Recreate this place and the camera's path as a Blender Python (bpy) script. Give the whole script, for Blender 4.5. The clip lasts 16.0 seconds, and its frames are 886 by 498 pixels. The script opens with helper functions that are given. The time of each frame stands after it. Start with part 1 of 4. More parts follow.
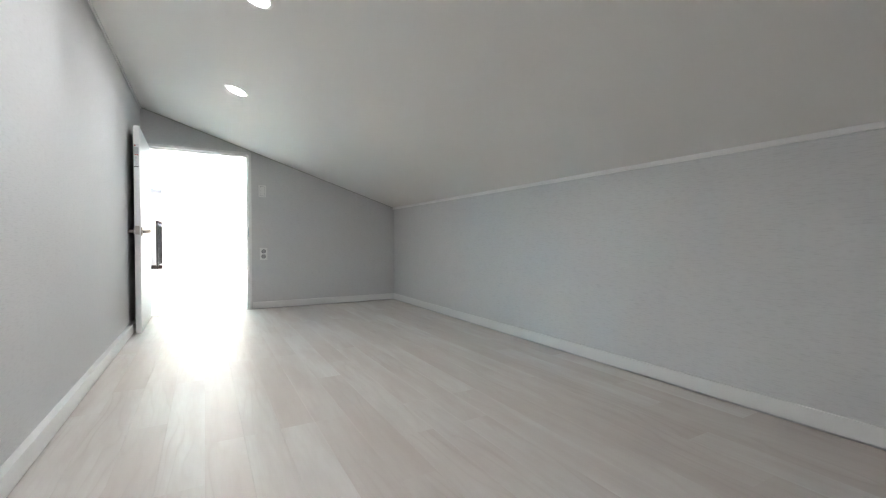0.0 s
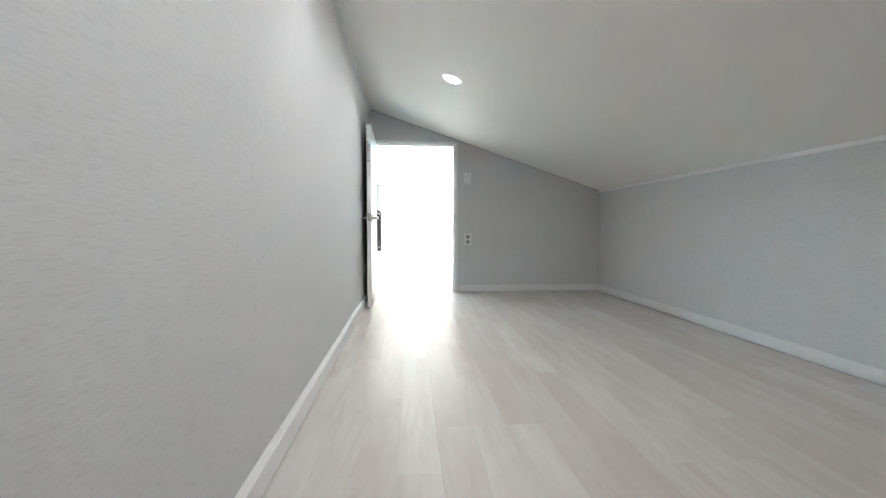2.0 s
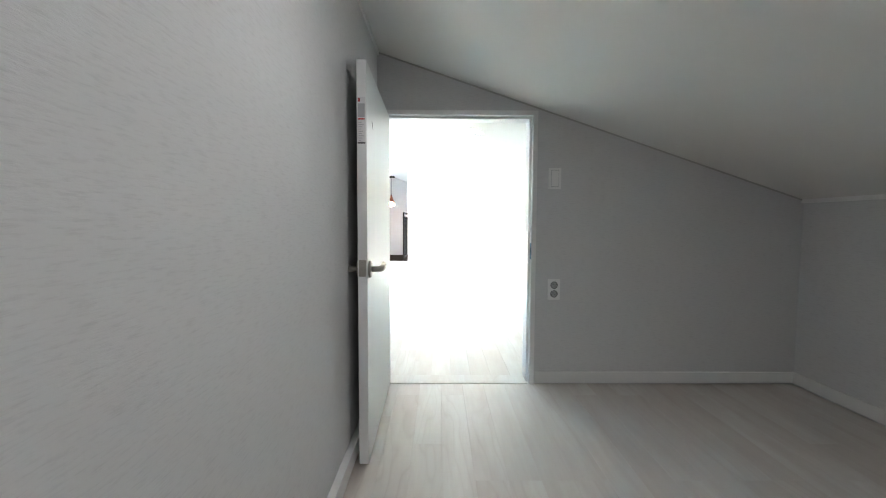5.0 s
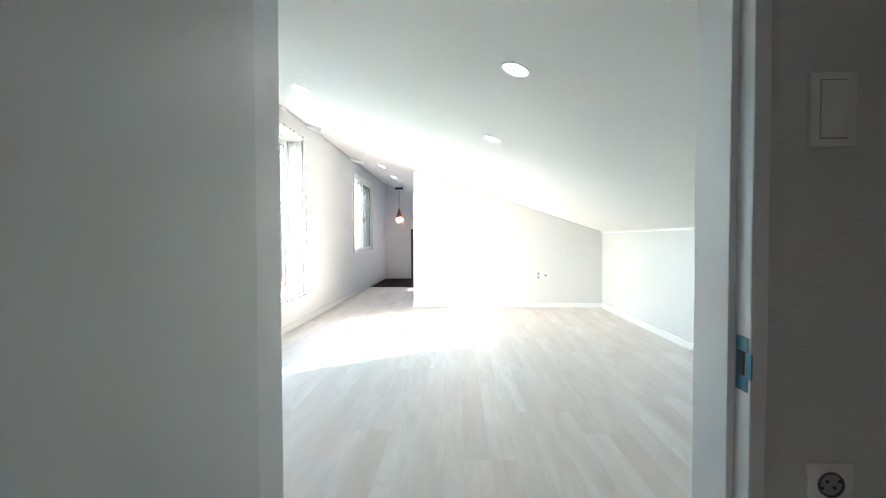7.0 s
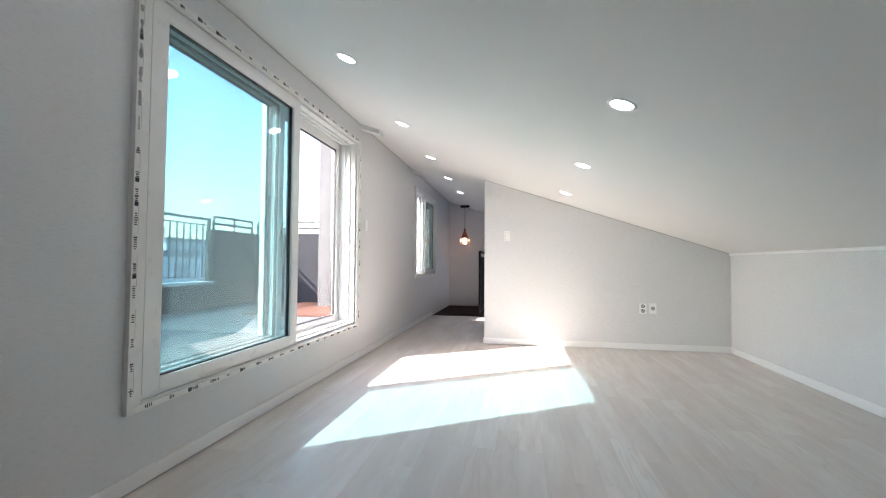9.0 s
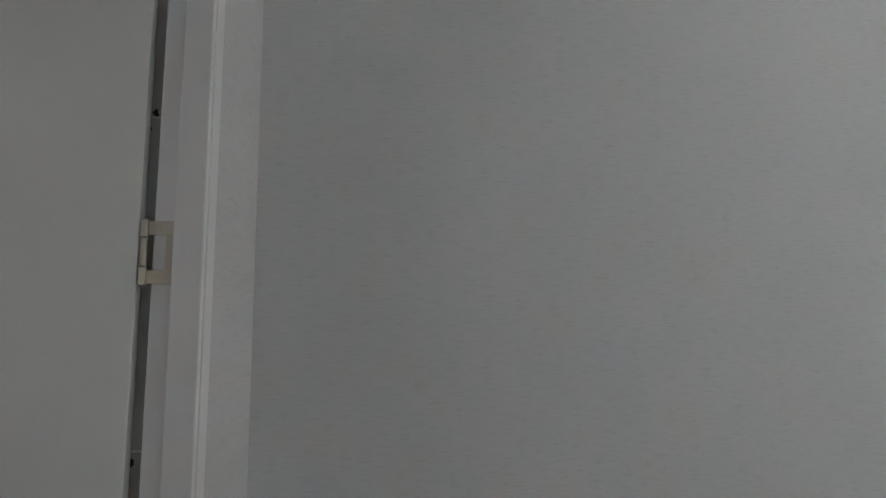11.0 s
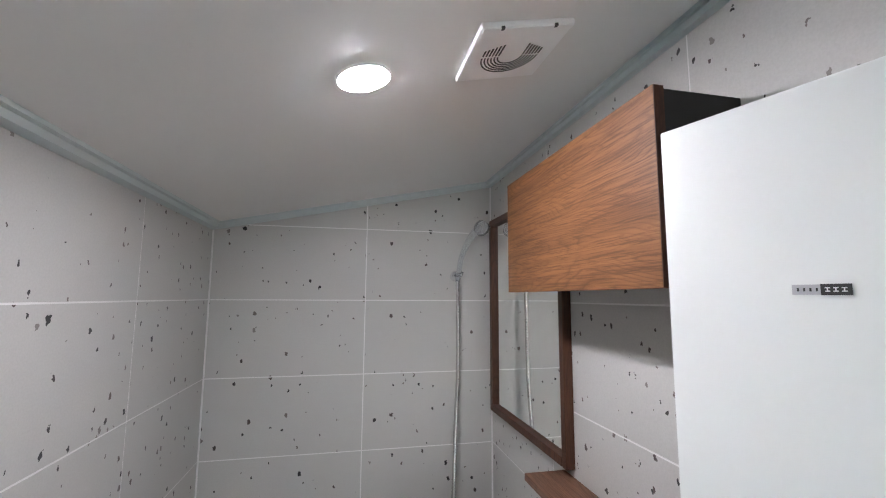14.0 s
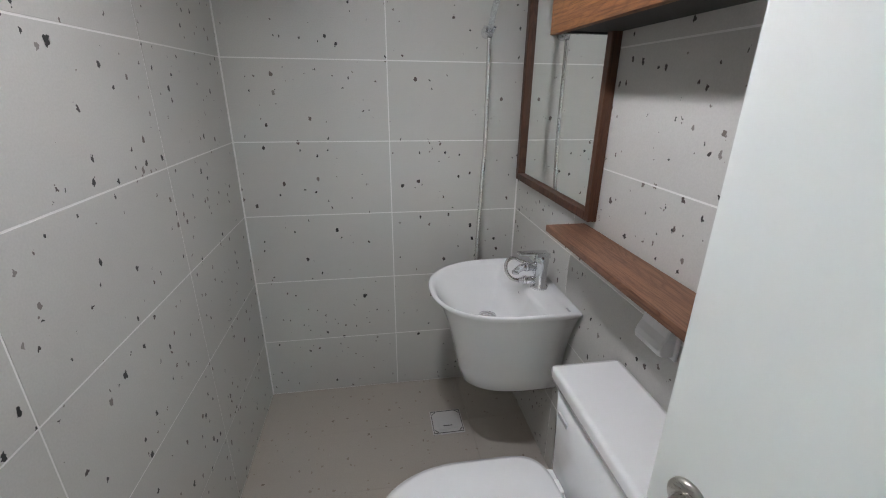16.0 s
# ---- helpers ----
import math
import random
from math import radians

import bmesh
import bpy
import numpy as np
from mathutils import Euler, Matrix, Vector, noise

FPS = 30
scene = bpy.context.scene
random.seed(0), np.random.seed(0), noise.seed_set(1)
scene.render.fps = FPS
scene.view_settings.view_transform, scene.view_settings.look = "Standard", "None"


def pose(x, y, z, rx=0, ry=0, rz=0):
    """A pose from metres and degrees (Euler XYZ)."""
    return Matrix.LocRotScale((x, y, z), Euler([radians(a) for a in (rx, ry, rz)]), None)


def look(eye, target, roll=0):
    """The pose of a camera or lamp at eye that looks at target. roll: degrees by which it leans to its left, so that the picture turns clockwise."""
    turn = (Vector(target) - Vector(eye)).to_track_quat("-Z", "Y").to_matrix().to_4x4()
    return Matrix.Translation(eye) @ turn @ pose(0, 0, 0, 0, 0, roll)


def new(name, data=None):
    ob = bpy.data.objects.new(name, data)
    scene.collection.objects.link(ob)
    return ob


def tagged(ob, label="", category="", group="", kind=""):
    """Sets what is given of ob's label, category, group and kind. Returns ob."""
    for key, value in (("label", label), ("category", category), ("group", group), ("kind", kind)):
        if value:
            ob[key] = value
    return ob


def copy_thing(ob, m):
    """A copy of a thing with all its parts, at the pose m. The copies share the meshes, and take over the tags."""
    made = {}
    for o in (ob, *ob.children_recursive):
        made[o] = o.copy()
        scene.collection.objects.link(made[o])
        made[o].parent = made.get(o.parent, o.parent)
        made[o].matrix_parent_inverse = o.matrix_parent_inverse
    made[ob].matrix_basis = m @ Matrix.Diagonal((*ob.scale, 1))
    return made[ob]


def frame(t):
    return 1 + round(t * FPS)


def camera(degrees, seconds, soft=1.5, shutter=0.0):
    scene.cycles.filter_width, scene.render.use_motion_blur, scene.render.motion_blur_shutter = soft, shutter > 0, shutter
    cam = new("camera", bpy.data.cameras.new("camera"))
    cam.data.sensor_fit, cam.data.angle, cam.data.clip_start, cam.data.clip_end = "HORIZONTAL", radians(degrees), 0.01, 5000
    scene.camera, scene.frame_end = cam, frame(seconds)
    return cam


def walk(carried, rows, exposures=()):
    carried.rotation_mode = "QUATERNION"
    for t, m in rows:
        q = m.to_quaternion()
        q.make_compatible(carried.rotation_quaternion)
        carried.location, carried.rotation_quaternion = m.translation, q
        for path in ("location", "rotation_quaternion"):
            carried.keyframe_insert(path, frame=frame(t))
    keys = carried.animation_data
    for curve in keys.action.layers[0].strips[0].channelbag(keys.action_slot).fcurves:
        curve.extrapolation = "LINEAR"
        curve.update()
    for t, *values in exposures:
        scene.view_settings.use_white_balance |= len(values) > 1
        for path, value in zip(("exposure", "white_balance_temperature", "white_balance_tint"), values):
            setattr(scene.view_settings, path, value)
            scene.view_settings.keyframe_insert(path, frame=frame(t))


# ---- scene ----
cam = camera(92.7, 16.0, 1.1)
PATH = [
    (0, (0.579, -5.457, 0.81), (1.561, -3.715, 0.772), 0.0),
    (0.5, (0.549, -5.471, 0.821), (1.313, -3.623, 0.759), 0.1),
    (1, (0.525, -5.477, 0.839), (1.099, -3.564, 0.75), 0.1),
    (1.5, (0.491, -5.401, 0.838), (0.851, -3.436, 0.743), -0.0),
    (2, (0.464, -5.196, 0.802), (0.625, -3.205, 0.7), 0.1),
    (2.5, (0.44, -4.863, 0.917), (0.507, -2.867, 0.814), 0.3),
    (3, (0.425, -4.569, 1.001), (0.473, -2.572, 0.902), 0.3),
    (5.5, (0.415, -2.305, 1.122), (0.408, -0.309, 0.993), 0.2),
    (6, (0.44, -1.769, 1.135), (0.405, 0.228, 1.026), 0.2),
    (6.5, (0.469, -1.314, 1.135), (0.414, 0.683, 1.052), 0.3),
    (7, (0.475, -0.836, 1.159), (0.404, 1.162, 1.111), -0.1),
    (7.5, (0.45, -0.505, 1.168), (0.373, 1.493, 1.141), 0.1),
    (8, (0.454, -0.21, 1.162), (0.367, 1.788, 1.161), 0.2),
    (8.5, (0.347, 0.066, 1.132), (0.223, 2.062, 1.165), 0.2),
    (9, (0.224, 0.283, 1.126), (-0.136, 2.249, 1.192), 0.4),
    (9.5, (0.023, 0.456, 1.153), (-0.869, 2.243, 1.265), 0.8),
    (10, (-0.235, 0.538, 1.171), (-1.614, 1.98, 1.308), 0.8),
    (12.3, (-0.86, 0.235, 1.062), (-2.112, -1.31, 1.275), 0.3),
    (12.5, (-0.891, 0.163, 1.145), (-1.94, -1.529, 1.331), 0.6),
    (12.7, (-0.9, 0.109, 1.222), (-1.735, -1.7, 1.4), 0.6),
    (13, (-0.878, 0.037, 1.315), (-1.441, -1.874, 1.485), 0.5),
    (13.5, (-0.794, -0.032, 1.409), (-1.252, -1.968, 1.615), 0.4),
    (14, (-0.788, -0.092, 1.474), (-1.21, -2.033, 1.701), 0.3),
    (14.5, (-0.798, -0.129, 1.466), (-1.218, -2.084, 1.521), 0.2),
    (15, (-0.798, -0.121, 1.423), (-1.18, -2.061, 1.121), -0.0),
    (15.5, (-0.8, -0.131, 1.391), (-1.132, -2.038, 0.887), 0.3),
    (16, (-0.782, -0.127, 1.359), (-1.087, -1.973, 0.652), 0.6),
]
# seconds, stops, kelvin, tint
EXPOSURES = [
    (0, 6.5, 6700, 12), (2, 6.5, 6700, 12), (3, 6.02, 6700, 12), (5.5, 5.4, 6800, 13), (6, 5.0, 6800, 13), (6.5, 4.75, 6800, 14), (7, 4.4, 6850, 15),
    (7.5, 4.05, 6850, 18), (8, 3.55, 6900, 20), (9, 3.3, 6900, 21), (9.5, 3.3, 6950, 21), (10, 3.15, 7100, 20), (12.3, 4.2, 6600, 23), (12.5, 4.4, 6550, 23), (13, 4.9, 6450, 22),
    (13.5, 5.15, 6450, 19), (14, 5.3, 6450, 18), (15, 5.25, 6500, 16), (16, 5.2, 6500, 14)]
walk(cam, [(t, look(eye, target, roll)) for t, eye, target, roll in PATH], EXPOSURES)

# ---- light ----
SUN_WAY = Vector((1.0, 0.655, -0.905))
world = bpy.data.worlds.new("world")
scene.world = world
world.use_nodes = True
wn = world.node_tree
sky = wn.nodes.new("ShaderNodeTexSky")
sky.sky_type = "NISHITA"
sky.sun_disc = False
sky.sun_elevation = radians(37.1)
sky.sun_rotation = radians(236.8)
sky.air_density, sky.dust_density, sky.ozone_density = 1.2, 1.6, 1.5
wn.nodes["Background"].inputs["Strength"].default_value = 0.12
wn.links.new(sky.outputs["Color"], wn.nodes["Background"].inputs["Color"])
sun_data = bpy.data.lights.new("sun", "SUN")
sun_data.energy, sun_data.angle, sun_data.color = 2.8, radians(0.5), (1.0, 0.97, 0.93)
sun_ob = new("sun", sun_data)
sun_ob.matrix_world = look((-20, -13, 20), Vector((-20, -13, 20)) + SUN_WAY)

LAMP_ROOM = 2.4
LAMP_BATH = 10.4


# ---- materials ----
def mat(name, color, rough=0.6, metal=0.0, spec=0.5):
    m = bpy.data.materials.new(name)
    m.use_nodes = True
    b = m.node_tree.nodes["Principled BSDF"]
    b.inputs["Base Color"].default_value = (*color, 1)
    b.inputs["Roughness"].default_value = rough
    b.inputs["Metallic"].default_value = metal
    b.inputs["Specular IOR Level"].default_value = spec
    return m


class Nodes:
    """Short ways to add nodes to a material."""

    def __init__(self, m):
        self.t = m.node_tree
        self.b = m.node_tree.nodes["Principled BSDF"]

    def add(self, kind, operation=""):
        n = self.t.nodes.new(kind)
        if operation:
            n.operation = operation
        return n

    def link(self, a, b):
        self.t.links.new(a, b)

    def place(self, scale=(1, 1, 1), turn=(0, 0, 0)):
        g = self.add("ShaderNodeNewGeometry")
        mp = self.add("ShaderNodeMapping")
        mp.inputs["Scale"].default_value = scale
        mp.inputs["Rotation"].default_value = turn
        self.link(g.outputs["Position"], mp.inputs["Vector"])
        return mp.outputs["Vector"]

    def noise(self, vec, scale, detail=3.0, rough=0.55):
        n = self.add("ShaderNodeTexNoise")
        n.inputs["Scale"].default_value = scale
        n.inputs["Detail"].default_value = detail
        n.inputs["Roughness"].default_value = rough
        self.link(vec, n.inputs["Vector"])
        return n.outputs["Fac"]

    def ramp(self, fac, *stops):
        r = self.add("ShaderNodeValToRGB")
        e = r.color_ramp.elements
        while len(e) < len(stops):
            e.new(0.5)
        for el, (at, col) in zip(e, stops):
            el.position, el.color = at, (*col, 1)
        self.link(fac, r.inputs["Fac"])
        return r.outputs["Color"]

    def mix(self, fac, a, b, blend="MIX"):
        n = self.add("ShaderNodeMix")
        n.data_type, n.blend_type = "RGBA", blend
        for sock, value in ((n.inputs[0], fac), (n.inputs[6], a), (n.inputs[7], b)):
            if isinstance(value, (int, float)):
                sock.default_value = value
            elif isinstance(value, tuple):
                sock.default_value = (*value, 1)
            else:
                self.link(value, sock)
        return n.outputs[2]

    def calc(self, op, a, b=0.0):
        n = self.add("ShaderNodeMath", operation=op)
        for sock, value in zip(n.inputs, (a, b)):
            if isinstance(value, (int, float)):
                sock.default_value = value
            else:
                self.link(value, sock)
        return n.outputs[0]

    def bump(self, height, strength=0.3, far=0.002):
        n = self.add("ShaderNodeBump")
        n.inputs["Strength"].default_value = strength
        n.inputs["Distance"].default_value = far
        self.link(height, n.inputs["Height"])
        self.link(n.outputs["Normal"], self.b.inputs["Normal"])

    def color(self, c):
        self.link(c, self.b.inputs["Base Color"])

    def rough(self, r):
        self.link(r, self.b.inputs["Roughness"])


def wallpaper(name, scale):
    m = mat(name, (0.68, 0.675, 0.67), 0.85, spec=0.25)
    n = Nodes(m)
    v = n.place(scale)
    weave = n.noise(v, 260, 3, 0.7)
    slub = n.noise(n.place(tuple(k * 0.4 if k < 1 else k for k in scale)), 210, 3, 0.65)
    stain = n.noise(n.place(), 0.9, 3)
    c = n.mix(stain, (0.695, 0.696, 0.70), (0.735, 0.736, 0.74))
    c = n.mix(n.ramp(slub, (0.5, (0, 0, 0)), (0.75, (1, 1, 1))), c, (0.625, 0.624, 0.628))
    n.color(c)
    n.bump(n.calc("ADD", weave, n.calc("MULTIPLY", slub, -0.8)), 0.24, 0.002)
    return m


M = {}
M["wall_x"] = wallpaper("wallpaper_along_y", (1.0, 0.28, 1.0))
M["wall_y"] = wallpaper("wallpaper_along_x", (0.28, 1.0, 1.0))

m = M["ceiling"] = mat("ceiling_paper", (0.74, 0.735, 0.715), 0.7, spec=0.3)
n = Nodes(m)
n.color(n.mix(n.noise(n.place(), 1.3, 3), (0.80, 0.793, 0.77), (0.835, 0.828, 0.805)))
n.bump(n.noise(n.place(), 160, 3, 0.7), 0.18, 0.002)

m = M["white"] = mat("white_pvc", (0.86, 0.86, 0.855), 0.38)
n = Nodes(m)
n.color(n.mix(n.noise(n.place(), 4, 4), (0.845, 0.845, 0.84), (0.88, 0.88, 0.875)))

m = M["sash"] = mat("white_window_pvc", (0.78, 0.775, 0.76), 0.32)
n = Nodes(m)
n.color(n.mix(n.noise(n.place(), 6, 4), (0.76, 0.755, 0.74), (0.8, 0.795, 0.785)))
n.rough(n.ramp(n.noise(n.place(), 12, 3), (0.3, (0.25,) * 3), (0.7, (0.42,) * 3)))

m = M["film"] = mat("protective_film", (0.8, 0.79, 0.77), 0.3)
n = Nodes(m)
n.color(n.mix(n.noise(n.place(), 20, 4), (0.7, 0.69, 0.66), (0.84, 0.83, 0.81)))
n.bump(n.noise(n.place(), 40, 3), 0.5, 0.003)

m = M["door"] = mat("door_white_film", (0.76, 0.775, 0.76), 0.42)
n = Nodes(m)
n.color(n.mix(n.noise(n.place(), 2.5, 3), (0.74, 0.755, 0.74), (0.78, 0.795, 0.78)))
n.bump(n.noise(n.place((1, 1, 0.2)), 120, 2), 0.08, 0.001)

# Pale oak laminate: grain runs along the boards, tone differs board by board.
m = M["plank"] = mat("pale_oak_laminate", (0.6, 0.55, 0.5), 0.38)
n = Nodes(m)
info = n.add("ShaderNodeObjectInfo")
geo = n.add("ShaderNodeNewGeometry")
shift = n.add("ShaderNodeVectorMath", operation="SCALE")
shift.inputs[0].default_value = (3.1, 7.7, 1.3)
n.link(info.outputs["Random"], shift.inputs["Scale"])
moved = n.add("ShaderNodeVectorMath", operation="ADD")
n.link(geo.outputs["Position"], moved.inputs[0])
n.link(shift.outputs[0], moved.inputs[1])
mp = n.add("ShaderNodeMapping")
mp.inputs["Scale"].default_value = (1, 0.07, 1)
n.link(moved.outputs[0], mp.inputs["Vector"])
grain = n.noise(mp.outputs["Vector"], 55, 5, 0.65)
mp2 = n.add("ShaderNodeMapping")
mp2.inputs["Scale"].default_value = (1, 0.16, 1)
n.link(moved.outputs[0], mp2.inputs["Vector"])
cloud = n.noise(mp2.outputs["Vector"], 9, 3)
tone = n.ramp(info.outputs["Random"], (0.0, (0.665, 0.61, 0.565)), (0.35, (0.705, 0.662, 0.62)), (0.7, (0.73, 0.697, 0.657)), (1.0, (0.765, 0.74, 0.705)))
c = n.mix(n.ramp(cloud, (0.34, (0, 0, 0)), (0.68, (0.62, 0.62, 0.62))), tone, (0.60, 0.525, 0.485))
# flame figure: bent rings that show on parts of some boards only
axes = n.add("ShaderNodeSeparateXYZ")
n.link(moved.outputs[0], axes.inputs[0])
bend = n.noise(mp2.outputs["Vector"], 5.0, 2, 0.5)
rings = n.calc("FRACT", n.calc("ADD", n.calc("MULTIPLY", axes.outputs["X"], 16.0), n.calc("MULTIPLY", bend, 9.0)))
lines = n.ramp(rings, (0.0, (1.0,) * 3), (0.12, (0.35,) * 3), (0.4, (0.0,) * 3), (0.85, (0.1,) * 3), (1.0, (1.0,) * 3))
shown = n.ramp(n.noise(mp2.outputs["Vector"], 3.2, 2), (0.48, (0.0,) * 3), (0.66, (0.36,) * 3))
c = n.mix(n.calc("MULTIPLY", lines, shown), c, (0.50, 0.42, 0.38))
c = n.mix(n.ramp(grain, (0.42, (0, 0, 0)), (0.75, (0.2, 0.2, 0.2))), c, (0.53, 0.46, 0.42))
n.color(c)
n.rough(n.ramp(cloud, (0.2, (0.33,) * 3), (0.8, (0.47,) * 3)))
n.bump(grain, 0.08, 0.001)

M["gap"] = mat("board_joint", (0.60, 0.555, 0.52), 0.9)

m = M["darkwood"] = mat("dark_brown_landing", (0.03, 0.017, 0.013), 0.75, spec=0.15)
n = Nodes(m)
n.color(n.mix(n.noise(n.place((1, 0.1, 1)), 30, 4), (0.018, 0.010, 0.008), (0.04, 0.022, 0.017)))


def walnut(name, scale, light, deep):
    """Orange-brown wood film with loops in its grain."""
    m = mat(name, (0.3, 0.14, 0.06), 0.52, spec=0.35)
    n = Nodes(m)
    v = n.place(scale)
    pos = n.add("ShaderNodeSeparateXYZ")
    n.link(n.place(), pos.inputs[0])
    across = pos.outputs["Z" if scale[2] > 1 else "X"]
    swirl = n.noise(v, 3.6, 3, 0.5)
    rings = n.calc("FRACT", n.calc("ADD", n.calc("MULTIPLY", across, 60.0), n.calc("MULTIPLY", swirl, 52.0)))
    thin = tuple(k * 0.16 if k < 1 else k for k in scale)
    fine = n.noise(n.place(thin), 190, 4, 0.75)
    streak = n.noise(n.place(thin), 22, 4, 0.62)
    tone = n.noise(v, 3.0, 4, 0.6)
    c = n.mix(n.ramp(tone, (0.3, (0, 0, 0)), (0.7, (1, 1, 1))), tuple(k * 0.74 for k in light), light)
    line = n.ramp(rings, (0.0, (0.9,) * 3), (0.10, (0.55,) * 3), (0.3, (0.12,) * 3), (0.78, (0.02,) * 3), (0.94, (0.4,) * 3), (1.0, (0.9,) * 3))
    fade = n.ramp(n.noise(v, 5.5, 3), (0.38, (0.2,) * 3), (0.6, (0.9,) * 3))
    c = n.mix(n.calc("MULTIPLY", line, fade), c, deep)
    c = n.mix(n.ramp(streak, (0.46, (0, 0, 0)), (0.7, (0.6,) * 3)), c, deep)
    c = n.mix(n.ramp(fine, (0.47, (0, 0, 0)), (0.6, (0.75,) * 3)), c, deep)
    n.color(c)
    n.bump(fine, 0.12, 0.001)
    return m


M["walnut"] = walnut("orange_walnut_film", (1, 0.26, 1.5), (0.258, 0.112, 0.043), (0.08, 0.03, 0.012))
M["walnut_shelf"] = walnut("brown_walnut_film", (1.6, 0.26, 1), (0.25, 0.128, 0.076), (0.095, 0.043, 0.026))
M["walnut_dark"] = walnut("dark_walnut_film", (1, 1, 0.3), (0.11, 0.045, 0.024), (0.045, 0.018, 0.01))
M["black"] = mat("black_board", (0.012, 0.012, 0.012), 0.6)


def terrazzo(name, base, base2, chips, rough):
    m = mat(name, base, rough)
    n = Nodes(m)
    pos = n.place()
    warp = n.add("ShaderNodeTexNoise")
    warp.inputs["Scale"].default_value = 110
    n.link(pos, warp.inputs["Vector"])
    sub = n.add("ShaderNodeVectorMath", operation="MULTIPLY_ADD")
    n.link(warp.outputs["Color"], sub.inputs[0])
    sub.inputs[1].default_value = (0.013, 0.013, 0.013)
    n.link(n.place((1.0, 1.0, 0.74)), sub.inputs[2])
    c = n.mix(n.noise(pos, 2.2, 4), base, base2)
    c = n.mix(n.ramp(n.noise(pos, 240, 2), (0.35, (0, 0, 0)), (0.7, (0.35,) * 3)), c, tuple(k * 0.86 for k in base))
    crowd = n.calc("MULTIPLY", n.noise(pos, 6.0, 2), 0.4)
    for scale, keep, size, tints in ((17.0, 0.56, 0.128, chips), (31.0, 0.34, 0.172, chips), (23.0, 0.60, 0.155, chips)):
        vor = n.add("ShaderNodeTexVoronoi")
        vor.inputs["Scale"].default_value = scale
        n.link(sub.outputs[0], vor.inputs["Vector"])
        sep = n.add("ShaderNodeSeparateColor")
        n.link(vor.outputs["Color"], sep.inputs[0])
        radius = n.calc("MULTIPLY", n.calc("GREATER_THAN", n.calc("ADD", sep.outputs[0], crowd), keep + 0.2), n.calc("ADD", 0.06, n.calc("MULTIPLY", sep.outputs[1], size - 0.06)))
        inside = n.calc("LESS_THAN", vor.outputs["Distance"], radius)
        c = n.mix(inside, c, n.ramp(sep.outputs[2], *tints))
    n.color(c)
    n.bump(n.noise(pos, 300, 2), 0.05, 0.001)
    return m


CHIPS = ((0.0, (0.010, 0.010, 0.011)), (0.45, (0.03, 0.024, 0.022)), (0.7, (0.10, 0.068, 0.06)), (1.0, (0.25, 0.23, 0.21)))
M["tile"] = terrazzo("terrazzo_wall_tile", (0.51, 0.50, 0.472), (0.585, 0.575, 0.545), CHIPS, 0.42)
m = M["bath_floor"] = terrazzo("beige_floor_tile", (0.43, 0.39, 0.335), (0.48, 0.44, 0.385), ((0.0, (0.36, 0.31, 0.26)), (0.6, (0.33, 0.28, 0.235)), (0.85, (0.16, 0.12, 0.095)), (1.0, (0.06, 0.05, 0.045))), 0.5)
M["grout"] = mat("white_grout", (0.8, 0.79, 0.77), 0.85)
M["grout_floor"] = mat("beige_grout", (0.44, 0.405, 0.355), 0.85)
M["bath_ceiling"] = mat("bath_ceiling_board", (0.72, 0.705, 0.68), 0.55)
n = Nodes(M["bath_ceiling"])
n.color(n.mix(n.noise(n.place(), 2.0, 4), (0.76, 0.745, 0.72), (0.81, 0.8, 0.775)))
M["seal"] = mat("pale_green_cornice", (0.56, 0.62, 0.61), 0.5)
m = M["ceramic"] = mat("white_ceramic", (0.82, 0.82, 0.82), 0.08, spec=0.6)
m.node_tree.nodes["Principled BSDF"].inputs["Coat Weight"].default_value = 0.4
m = M["chrome"] = mat("chrome", (0.75, 0.75, 0.77), 0.12, 1.0)
m = M["nickel"] = mat("brushed_nickel", (0.52, 0.49, 0.45), 0.32, 1.0)
n = Nodes(m)
n.rough(n.ramp(n.noise(n.place((1, 1, 8)), 90, 3), (0.3, (0.24,) * 3), (0.7, (0.4,) * 3)))
M["steel"] = mat("cream_nickel_hinge", (0.70, 0.66, 0.57), 0.38, 0.45)
M["steel_light"] = mat("satin_steel", (0.62, 0.61, 0.59), 0.42, 0.15)
M["mirror"] = mat("mirror_silver", (0.88, 0.9, 0.88), 0.02, 1.0)
M["clear"] = mat("clear_plastic", (0.93, 0.95, 0.97), 0.1)
M["clear"].node_tree.nodes["Principled BSDF"].inputs["Transmission Weight"].default_value = 0.86
M["clear"].node_tree.nodes["Principled BSDF"].inputs["IOR"].default_value = 1.18
M["hose"] = mat("bright_steel_hose", (0.64, 0.63, 0.62), 0.2, 1.0)
M["iron"] = mat("black_iron", (0.015, 0.014, 0.014), 0.5, 0.6)
M["rail"] = mat("dark_steel_rail", (0.045, 0.05, 0.055), 0.5, 0.3)
M["plate"] = mat("white_switch_plastic", (0.87, 0.87, 0.865), 0.28)
M["socket_grey"] = mat("socket_grey", (0.12, 0.12, 0.125), 0.5)
M["socket_face"] = mat("socket_face_grey", (0.42, 0.42, 0.43), 0.4)
M["hole"] = mat("socket_dark", (0.05, 0.05, 0.05), 0.6)
M["blue_tape"] = mat("blue_film", (0.03, 0.2, 0.33), 0.35)
# grey that paints in the thin shadow where walls meet the slope
M["shadow_line"] = mat("shadow_line_grey", (0.52, 0.515, 0.50), 0.8)
M["ink"] = mat("black_ink", (0.03, 0.03, 0.03), 0.6)
M["ink_red"] = mat("red_ink", (0.5, 0.06, 0.05), 0.6)
M["paper"] = mat("label_paper", (0.74, 0.73, 0.74), 0.6)
